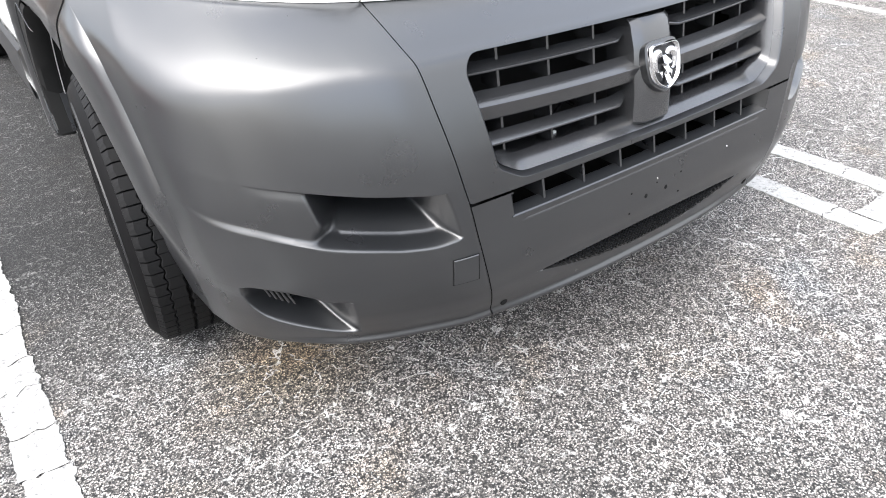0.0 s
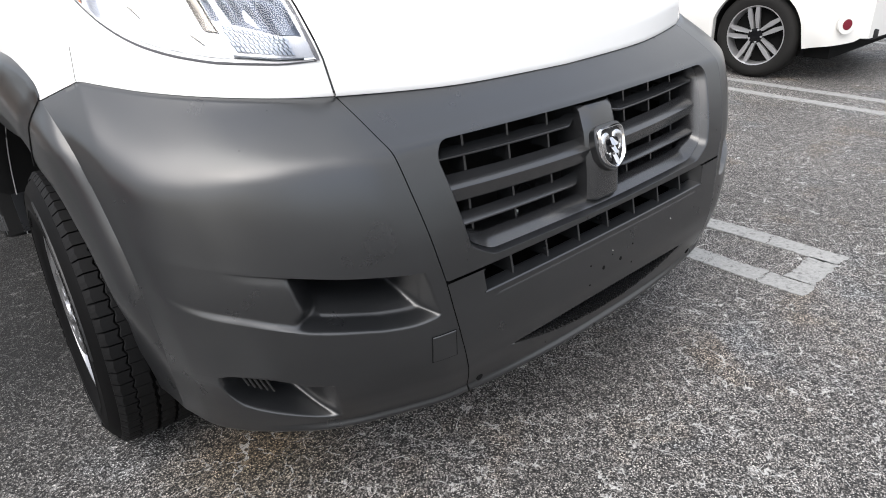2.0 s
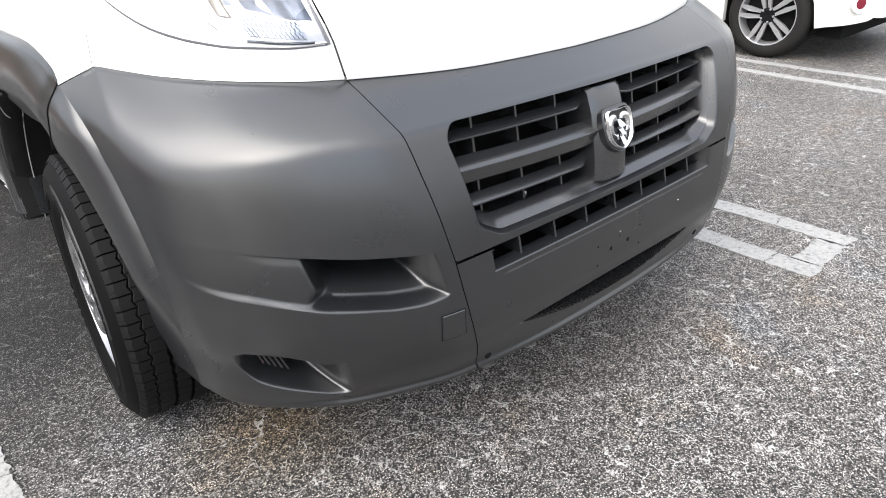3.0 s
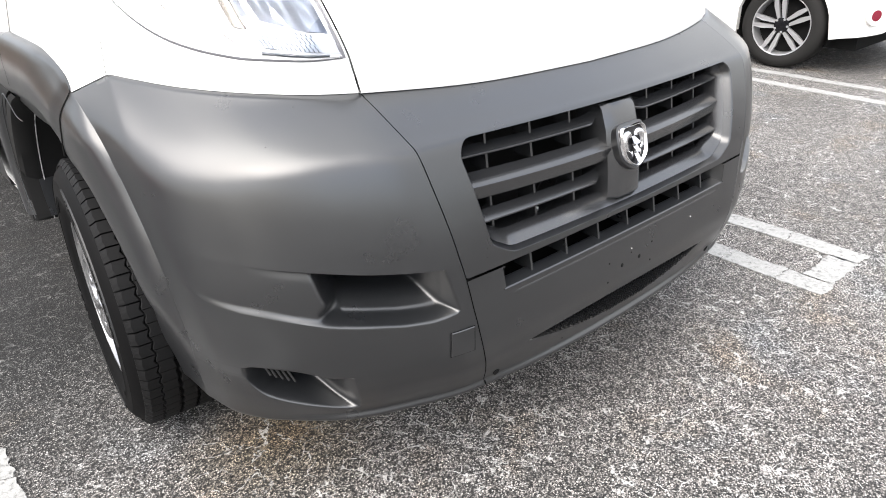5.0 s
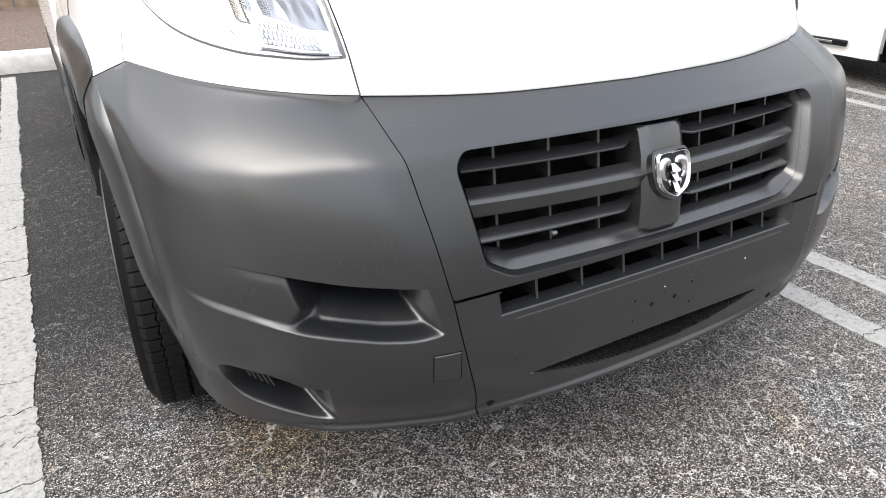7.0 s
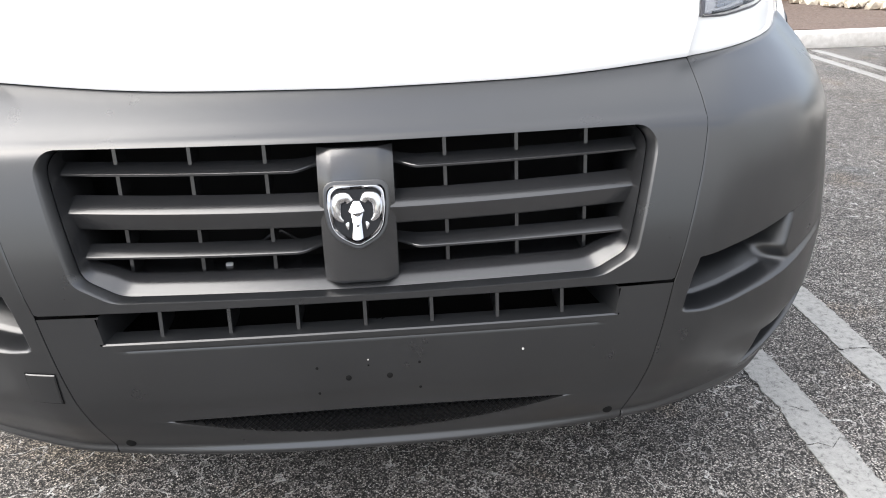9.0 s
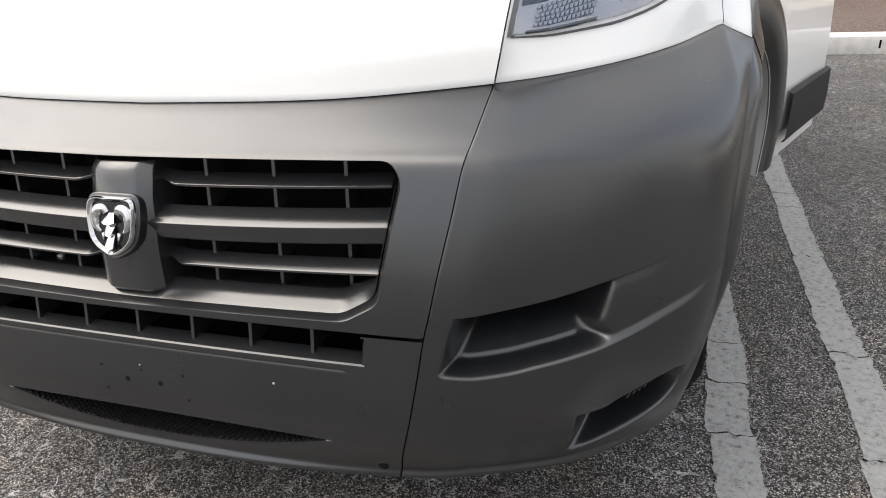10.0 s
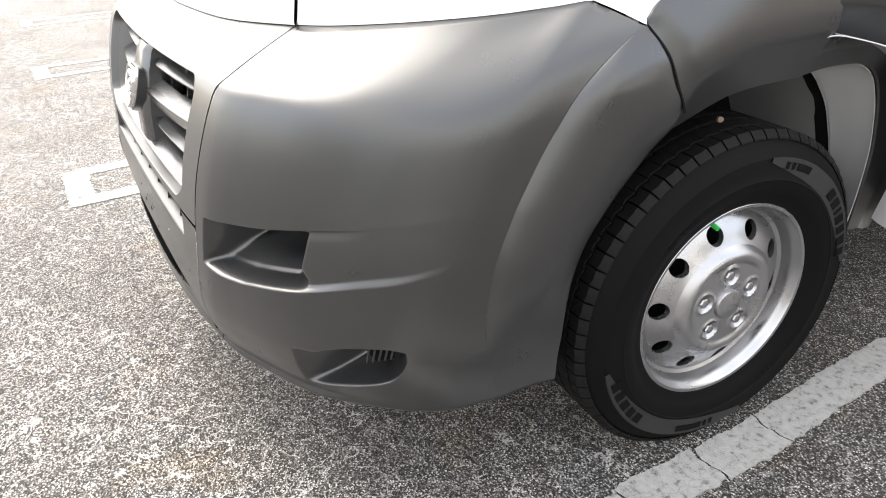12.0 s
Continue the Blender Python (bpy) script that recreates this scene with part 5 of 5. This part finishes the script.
def van_wheel(at, turn):
    w = empty("wheel", "", "")
    w.parent = van
    w.matrix_basis = pose(*at, 0, 0, turn)
    tagged(w, "black tyre on a silver steel wheel")
    bm = bmesh.new()
    lathe(bm, [(0.205, -0.03), (0.212, -0.006), (0.222, 0.001), (0.235, 0.003), (0.245, 0.010), (0.262, 0.017), (0.275, 0.019), (0.2765, 0.0205), (0.279, 0.019), (0.30, 0.019), (0.318, 0.016), (0.319, 0.0175), (0.322, 0.0155), (0.336, 0.008), (0.350, -0.006), (0.357, -0.018), (0.3575, -0.03), (0.3575, -0.11), (0.3575, -0.19), (0.35, -0.21), (0.30, -0.235), (0.205, -0.22)], 96)
    tyre = part("tyre", bm, TYRE, w, "black tyre with block tread")
    # tread: five ribs of blocks between zigzag grooves of even width
    bm = bmesh.new()
    count = 68
    pitch = 360 / count
    borders = (-0.003, -0.046, -0.089, -0.131, -0.174, -0.217)

    def border(i, a):
        """Where groove i runs at the angle a, and half its width."""
        swing = abs((a / pitch + 0.5 * i) % 1.0 * 2 - 1) * 2 - 1
        if i in (0, 5):
            return borders[i], 0.0
        return borders[i] + (0.0024 if i in (2, 3) else 0.0040) * swing, 0.0044 if i in (2, 3) else 0.0013

    for rib in range(5):
        for k in range(count):
            a0 = pitch * (k + 0.37 * rib)
            cells = []
            for j in range(5):
                a = a0 + pitch * (lerp(0.06, 0.94, j / 4) if rib in (0, 4) else lerp(0.025, 0.975, j / 4))
                (xa, ha), (xb, hb) = border(rib, a), border(rib + 1, a)
                xa, xb = xa - ha, xb + hb
                top = 0.3665 if rib in (0, 4) else 0.3675
                outer = 0.013 if rib == 0 else 0.0012
                inner = 0.013 if rib == 4 else 0.0012
                c, s = math.cos(radians(a)), math.sin(radians(a))
                cells.append([(x, r * c, r * s) for x, r in ((xa, 0.350), (xa, top - outer), (lerp(xa, xb, 0.30 if rib == 0 else 0.05), top), (lerp(xa, xb, 0.70 if rib == 4 else 0.95), top), (xb, top - inner), (xb, 0.350))])
            vs = grid(bm, cells)
            bm.faces.new(vs[0])
            bm.faces.new(vs[-1][::-1])
    tagged(part("tread", bm, TREAD, tyre, smooth=False), "zigzag tread blocks", kind="stuff")
    # raised bars where the maker's lettering stands
    for a0, a1 in ((4, 84), (191, 286)):
        bm = bmesh.new()
        ring_bar(bm, 0.2805, 0.3215, a0, a1, 0.0160, 0.0196, 40, 0.75)
        part("sidewall_band", bm, BAND, tyre, "slightly paler raised band")
    for a0, widths, gap, r0, r1 in ((8, (3.6, 4.4, 3.8, 4.2, 1.6, 4.0, 4.2), 1.7, 0.291, 0.314), (197, (4.2, 3.8, 4.4, 3.8, 4.2), 1.9, 0.291, 0.314), (62, (8.0, 1.6, 1.6), 1.5, 0.298, 0.314), (250, (14.0, 1.6, 1.6), 1.5, 0.298, 0.314), (120, (2.2, 1.8, 2.2, 1.8, 2.0, 2.2), 0.9, 0.262, 0.272), (300, (2.2, 2.0, 2.2, 1.8), 0.9, 0.262, 0.272)):
        a = a0
        for wd in widths:
            bm = bmesh.new()
            ring_bar(bm, r0, r1, a, a + wd, 0.0160, 0.0212 if r0 > 0.27 else 0.0198)
            part("raised_bar", bm, TYRE, tyre)
            a += wd + gap
    # rim
    bm = bmesh.new()
    lathe(bm, [(0.224, -0.014), (0.2245, -0.002), (0.221, 0.002), (0.215, 0.001), (0.212, -0.006), (0.207, -0.010), (0.203, -0.022), (0.200, -0.040), (0.192, -0.044), (0.190, -0.09), (0.18, -0.20)], 96)
    rim = part("rim", bm, SILVER, w, "silver steel rim")
    # disc with ten round holes
    bm = bmesh.new()
    for k in range(10):
        mid = radians(36 * k + 31)
        ring = []
        m = 32
        for j in range(m):
            a = 2 * math.pi * j / m
            cu, cv = math.cos(a), math.sin(a)
            big = max(abs(cu), abs(cv))
            ru, rv = cu / big, cv / big
            r_out = 0.1585 + ru * (0.0335 if ru > 0 else 0.0285)
            t_out = mid + rv * radians(18)
            r_in = 0.158 + 0.0195 * cu
            t_in = mid + math.asin(0.0195 * cv / 0.158)
            col = []
            for t in (0.0, 0.4, 0.75, 1.0):
                r, th = lerp(r_out, r_in, t), lerp(t_out, t_in, t)
                col.append((dish(r), r * math.cos(th), r * math.sin(th)))
            r, th = r_in, t_in
            col.append((dish(r) - 0.003, (r * 0.998) * math.cos(th), (r * 0.998) * math.sin(th)))
            col.append((dish(r) - 0.012, r * math.cos(th), r * math.sin(th)))
            ring.append(col)
        rows = [[ring[j][i] for j in range(m)] for i in range(6)]
        grid(bm, rows, close_u=True)
    # boss with five cupped bolt seats
    nuts = [(0.065 * math.cos(radians(72 * k + 20)), 0.065 * math.sin(radians(72 * k + 20))) for k in range(5)]
    rows = []
    for k in range(27):
        r = lerp(0.1300, 0.034, k / 26)
        base = interp(r, [(0.034, 0.004), (0.092, 0.003), (0.098, 0.006), (0.108, 0.008), (0.116, 0.005), (0.122, 0.0), (0.1300, dish(0.13))])
        row = []
        for j in range(120):
            y, z = r * math.cos(2 * math.pi * j / 120), r * math.sin(2 * math.pi * j / 120)
            near = min(math.dist((y, z), q) for q in nuts)
            row.append((base - 0.011 * (1 - smoothstep(0.013, 0.020, near)) + 0.003 * smoothstep(0.018, 0.022, near) * (1 - smoothstep(0.022, 0.029, near)), y, z))
        rows.append(row)
    grid(bm, rows, close_u=True)
    lathe(bm, [(0.034, 0.003), (0.034, 0.007), (0.032, 0.011), (0.027, 0.013), (0.022, 0.0125), (0.018, 0.014), (0.008, 0.015), (0.001, 0.0152)], 60)
    bmesh.ops.remove_doubles(bm, verts=bm.verts, dist=0.0004)
    part("disc", bm, SILVER, w, "silver disc with ten round holes")
    for y, z in nuts:
        bm = bmesh.new()
        rows = []
        for r, x in ((0.0115, -0.012), (0.0115, 0.002), (0.0095, 0.005), (0.006, 0.006)):
            rows.append([(x, y + r * math.cos(math.pi * j / 3), z + r * math.sin(math.pi * j / 3)) for j in range(6)])
        vs = grid(bm, rows, close_u=True)
        bm.faces.new(vs[-1])
        part("wheel_bolt", bm, SILVER, w, sharp=20)
    bm = bmesh.new()
    lathe(bm, [(0.185, -0.10), (0.10, -0.08), (0.002, -0.06)], 32)
    part("brake_drum", bm, GAP, w)
    return w


first = van_wheel((1.012, WHEEL_Y, WHEEL_Z), -5.5)
# valve with a green cap
bm = bmesh.new()
a = radians(108)
rod(bm, [(-0.030, 0.204 * math.cos(a), 0.204 * math.sin(a)), (-0.010, 0.201 * math.cos(a), 0.201 * math.sin(a)), (0.004, 0.198 * math.cos(a), 0.198 * math.sin(a))], 0.005)
part("valve_cap", bm, material("green_cap", (0.02, 0.35, 0.06), 0.4), first, "green valve cap")
for m in (pose(-1.012, WHEEL_Y, WHEEL_Z, 0, 0, 174.8), pose(1.0, REAR_Y, WHEEL_Z), pose(-1.0, REAR_Y, WHEEL_Z, 0, 0, 180)):
    copy_thing(first, m)

# ---- parked cars ----
CAR_WHITE = material("car_white", (0.80, 0.79, 0.76), 0.22, coat=0.8)
CAR_RED = material("car_red", (0.28, 0.02, 0.025), 0.25, coat=0.8)
RED_LENS = material("red_reflector", (0.16, 0.006, 0.02), 0.2, coat=0.6)
CAR_TYRE = make_plastic("car_tyre_rubber", (0.014, 0.0135, 0.013), 0.75)
shader(CAR_TYRE).inputs["Specular IOR Level"].default_value = 0.2
ALLOY = material("alloy", (0.62, 0.62, 0.63), 0.28, 0.8)


def car_wheel(parent, x, y):
    w = empty("wheel", "", "")
    w.parent = parent
    w.matrix_basis = pose(x, y, 0.338, 0, 0, 180)
    bm = bmesh.new()
    lathe(bm, [(0.225, -0.01), (0.235, 0.004), (0.27, 0.014), (0.305, 0.010), (0.328, -0.008), (0.338, -0.03), (0.338, -0.17), (0.32, -0.20), (0.225, -0.19)], 64)
    part("tyre", bm, CAR_TYRE, w)
    bm = bmesh.new()
    lathe(bm, [(0.237, 0.0), (0.236, 0.006), (0.228, 0.004), (0.222, -0.015), (0.215, -0.10)], 64)
    rim = part("rim", bm, ALLOY, w)
    bm = bmesh.new()
    lathe(bm, [(0.216, -0.085), (0.10, -0.07), (0.002, -0.06)], 40)
    part("brake_disc", bm, GAP, w)
    for k in range(5):
        for off in (-9, 9):
            bm = bmesh.new()
            a = radians(72 * k + 90 + 12)
            b = a + radians(off)
            c, s = math.cos(a), math.sin(a)
            p0 = Vector((0, c * 0.05 - s * 0.02 * (1 if off > 0 else -1), s * 0.05 + c * 0.02 * (1 if off > 0 else -1)))
            p1 = Vector((0, math.cos(b) * 0.226, math.sin(b) * 0.226))
            d = (p1 - p0).normalized()
            n = Vector((0, -d.z, d.y))
            mid = p0.lerp(p1, 0.62)
            extrude_outline(bm, [p0 - n * 0.011 + Vector((-0.004, 0, 0)), p0 + n * 0.011 + Vector((-0.004, 0, 0)), mid + n * 0.022, p1 + n * 0.014, p1 - n * 0.014, mid - n * 0.016], (-0.025, 0, 0))
            part("spoke", bm, ALLOY, w, smooth=False)
    bm = bmesh.new()
    lathe(bm, [(0.062, -0.03), (0.060, -0.002), (0.045, 0.001), (0.03, 0.002), (0.001, 0.003)], 24)
    part("hub_cap", bm, BLACK, w)
    for k in range(5):
        bm = bmesh.new()
        a = radians(72 * k + 66)
        disc(bm, (0.0, 0.052 * math.cos(a), 0.052 * math.sin(a)), (1, 0, 0), 0.009, 0.006, 10)
        part("wheel_nut", bm, ALLOY, w)
    return w


def hatchback(name, label, at, turn, paint):
    """A small tall hatchback; its side faces -x, its tail -y; origin under the rear wheel's outer face."""
    car = empty(name, label, "car", at)
    car.rotation_euler.z = radians(turn)
    wide = 1.76
    wells = (0.0, 2.57)
    # side skin with wheel openings, made as strips between a lower and an upper line
    ys = [lerp(-0.76, 3.36, k / 206) for k in range(207)]

    def low(y):
        z = interp(y, [(-0.76, 0.40), (-0.70, 0.335), (-0.45, 0.285), (-0.38, 0.27), (0.5, 0.21), (2.0, 0.21), (3.0, 0.22), (3.36, 0.36)])
        for c in wells:
            if abs(y - c) < 0.378:
                z = max(z, 0.338 + math.sqrt(max(0.378**2 - (y - c) ** 2, 0)))
        return z

    def bulge(y, z):
        ends = smoothstep(-0.78, -0.45, y) * (1 - smoothstep(2.95, 3.38, y))
        return -0.035 + 0.22 * (1 - ends) ** 2 + 0.05 * (1 - smoothstep(0.2, 0.45, z)) + 0.03 * smoothstep(0.75, 1.0, z)

    for side in (0, 1):
        bm = bmesh.new()
        rows = []
        for t in (0.0, 0.03, 0.1, 0.25, 0.45, 0.7, 1.0):
            row = []
            for y in ys:
                z = lerp(low(y), 0.98, t)
                x = bulge(y, z)
                row.append((x if side == 0 else wide - x, y, z))
            rows.append(row)
        grid(bm, rows)
        lip = rows[0]
        grid(bm, [lip, [(x + (0.05 if side == 0 else -0.05), y, z + 0.003) for x, y, z in lip]])
        part("side_panel", bm, paint, car)
        for c in wells:
            bm = bmesh.new()
            rr = []
            for x in (0.02, 0.30):
                rr.append([(x if side == 0 else wide - x, c + 0.384 * math.cos(radians(a)), 0.338 + 0.384 * math.sin(radians(a))) for a in range(-20, 201, 10)])
            grid(bm, rr)
            part("wheel_well", bm, GAP, car)
    for y, name2 in ((-0.76, "tail"), (3.36, "nose")):
        bm = bmesh.new()
        rows = []
        for z in (0.36, 0.40, 0.55, 0.75, 0.98):
            turn_in = 0.05 if y < 0 else -0.05
            edge = [(bulge(y + turn_in, z) + 0.004, y + turn_in, z)]
            rows.append(edge + [(x, y + (-1 if y < 0 else 1) * (0.002 + 0.06 * (1 - (2 * x / wide - 1) ** 2)), z) for x in [lerp(bulge(y, z), wide - bulge(y, z), k / 20) for k in range(21)]] + [(wide - edge[0][0], edge[0][1], z)])
        grid(bm, rows)
        part(name2, bm, paint, car)
    bm = bmesh.new()
    rows = []
    for y, z, h in ((-0.70, 0.98, 0.10), (-0.62, 1.30, 0.14), (-0.45, 1.55, 0.22), (0.2, 1.60, 0.22), (1.2, 1.58, 0.22), (1.75, 1.42, 0.20), (2.35, 1.05, 0.10), (3.30, 0.96, 0.10)):
        rows.append([(lerp(h * 0.4, wide - h * 0.4, 0), y, 0.98)] + [(lerp(h, wide - h, k / 10), y, max(z - 0.03 * (2 * k / 10 - 1) ** 2, 0.98)) for k in range(11)] + [(wide - h * 0.4, y, 0.98)])
    vs = grid(bm, rows)
    bm.faces.new(vs[0])
    bm.faces.new(vs[-1][::-1])
    part("cabin", bm, paint, car)
    for side in (0, 1):
        bm = bmesh.new()
        extrude_outline(bm, [(0.055 if side == 0 else wide - 0.055, -0.3, 1.03), (0.055 if side == 0 else wide - 0.055, 2.0, 1.03), (0.15 if side == 0 else wide - 0.15, 1.5, 1.44), (0.15 if side == 0 else wide - 0.15, -0.3, 1.48)], (-0.004 if side == 0 else 0.004, 0, 0))
        part("side_window", bm, GLASS, car, smooth=False)
        # dark slot with a bright insert on the sill
        bm = bmesh.new()
        x = -0.022 if side == 0 else wide + 0.022
        box(bm, x - 0.012, x + 0.012, 0.62, 1.02, 0.285, 0.335, 0.01)
        sill = part("sill_insert", bm, BLACK, car)
        bm = bmesh.new()
        box(bm, x - 0.015, x + 0.015, 0.74, 0.92, 0.30, 0.32, 0.004)
        part("sill_plate", bm, CHROME, sill)
        # reflector at the bumper's corner
        bm = bmesh.new()
        at = (0.052 if side == 0 else wide - 0.052, -0.650, 0.47)
        disc(bm, at, (-0.5 if side == 0 else 0.5, -0.87, 0), 0.072, 0.014, 24)
        bezel = part("reflector_bezel", bm, paint, car)
        bm = bmesh.new()
        disc(bm, at, (-0.5 if side == 0 else 0.5, -0.87, 0), 0.040, 0.018, 24)
        part("reflector", bm, RED_LENS, bezel, "round red reflector")
    bm = bmesh.new()
    box(bm, 0.62, 1.14, -0.845, -0.822, 0.56, 0.69, 0.006)
    plate = part("number_plate", bm, material("plate_white", (0.7, 0.7, 0.68), 0.4), car)
    for k in range(6):
        bm = bmesh.new()
        box(bm, 0.68 + 0.07 * k, 0.72 + 0.07 * k, -0.849, -0.844, 0.595, 0.66)
        part("plate_bar", bm, BLACK, plate, smooth=False)
    bm = bmesh.new()
    box(bm, 0.25, 1.5, -0.80, -0.70, 0.34, 0.43, 0.02)
    part("lower_valance", bm, MOULD, car)
    bm = bmesh.new()
    box(bm, 0.12, wide - 0.12, -0.55, 3.2, 0.19, 0.30)
    part("underbody", bm, GAP, car, smooth=False)
    for y in wells:
        car_wheel(car, 0.0, y)
    for y in wells:
        w = car_wheel(car, wide, y)
        w.matrix_basis = pose(wide, y, 0.338)
    return car


hatchback("parked_car", "white hatchback with dark tyres and five-spoke alloy wheels", (4.49, 1.69, 0), 0, CAR_WHITE)
hatchback("parked_car", "dark red hatchback parked across the empty bays", (-8.2, 2.55, 0), 90, CAR_RED)

# ---- kerb and verge ----
CONCRETE = material("kerb_concrete", (0.62, 0.60, 0.57), 0.85)
link(CONCRETE, ramp(CONCRETE, noise_tex(CONCRETE, 14, 8, 0.65), [(0.3, (0.50, 0.485, 0.46)), (0.7, (0.70, 0.685, 0.66))]), shader(CONCRETE).inputs["Base Color"])
link(CONCRETE, bump(CONCRETE, noise_tex(CONCRETE, 120, 5), 0.4, 0.004), shader(CONCRETE).inputs["Normal"])
MULCH = material("mulch", (0.2, 0.13, 0.09), 0.95)
link(MULCH, ramp(MULCH, noise_tex(MULCH, 35, 8, 0.7), [(0.3, (0.075, 0.055, 0.045)), (0.55, (0.16, 0.12, 0.10)), (0.75, (0.27, 0.21, 0.17))]), shader(MULCH).inputs["Base Color"])
link(MULCH, bump(MULCH, noise_tex(MULCH, 60, 6), 0.9, 0.03), shader(MULCH).inputs["Normal"])
FENCE = material("fence_wood", (0.22, 0.16, 0.11), 0.8)
link(FENCE, ramp(FENCE, noise_tex(FENCE, 9, 6), [(0.3, (0.15, 0.11, 0.075)), (0.7, (0.28, 0.21, 0.15))]), shader(FENCE).inputs["Base Color"])

kerb = empty("kerb", "pale concrete kerb with joints between its blocks", "kerb", (0, 6.18, 0), kind="structure")
for k in range(-14, 15):
    bm = bmesh.new()
    x0 = 3.52 + 3.0 * k
    box(bm, x0 + 0.008, x0 + 2.992, -0.125, 0.125, -0.05, 0.155, 0.018)
    part("kerb_block", bm, CONCRETE, kerb)
# dark stencilled bars on the kerb face
for k, (w, h) in enumerate(((0.016, 0.07), (0.016, 0.06), (0.02, 0.06), (0.02, 0.06))):
    bm = bmesh.new()
    box(bm, 2.62 + 0.12 * k, 2.62 + 0.12 * k + w, -0.1265, -0.1255, 0.05, 0.05 + h)
    part("stencil_bar", bm, BLACK, kerb, smooth=False)
bm = bmesh.new()
n = 60
rows = []
for j in range(16):
    y = 6.30 + 3.5 * j / 15
    rows.append([(lerp(-45, 45, k / n), y, 0.135 + 0.05 * noise.noise((k * 0.9, j * 0.7, 0.3))) for k in range(n + 1)])
rows.insert(0, [(x, 6.30, -0.1) for x, y, z in rows[0]])
grid(bm, rows)
tagged(part("verge", bm, MULCH, None), "brown mulch strip behind the kerb", "mulch", kind="structure")
fence = empty("fence", "weathered brown board fence beyond the mulch strip", "fence", (0, 9.7, 0))
for k in range(-90, 91):
    bm = bmesh.new()
    box(bm, k * 0.5 - 0.24, k * 0.5 + 0.24, -0.02, 0.02, 0.05, 1.9, 0.006)
    part("fence_board", bm, FENCE, fence, smooth=False)

# ---- pale stones along the fence ----
ROCK = material("pale_rock", (0.55, 0.49, 0.40), 0.9)
link(ROCK, ramp(ROCK, noise_tex(ROCK, 9, 6), [(0.3, (0.38, 0.33, 0.26)), (0.7, (0.66, 0.60, 0.50))]), shader(ROCK).inputs["Base Color"])
rnd = random.Random(5)
bm = bmesh.new()
for k in range(260):
    x = rnd.uniform(6.1, 9.5)
    y = max(9.3 - 1.2 * (x - 5.6) * rnd.random(), 7.3)
    size = rnd.uniform(0.05, 0.13)
    m = Matrix.Translation((x, y, 0.15 + size * 0.3)) @ Matrix.Rotation(rnd.uniform(0, 6.28), 4, "Z") @ Matrix.Diagonal((size * rnd.uniform(0.9, 1.5), size, size * 0.7, 1))
    r = bmesh.ops.create_icosphere(bm, subdivisions=1, radius=1.0, matrix=m)
    for v in r["verts"]:
        v.co += Vector((rnd.uniform(-1, 1), rnd.uniform(-1, 1), rnd.uniform(-1, 1))) * size * 0.18
tagged(part("rocks", bm, ROCK, None, smooth=False), "heap of pale limestone rocks before the fence", "rocks", kind="stuff")
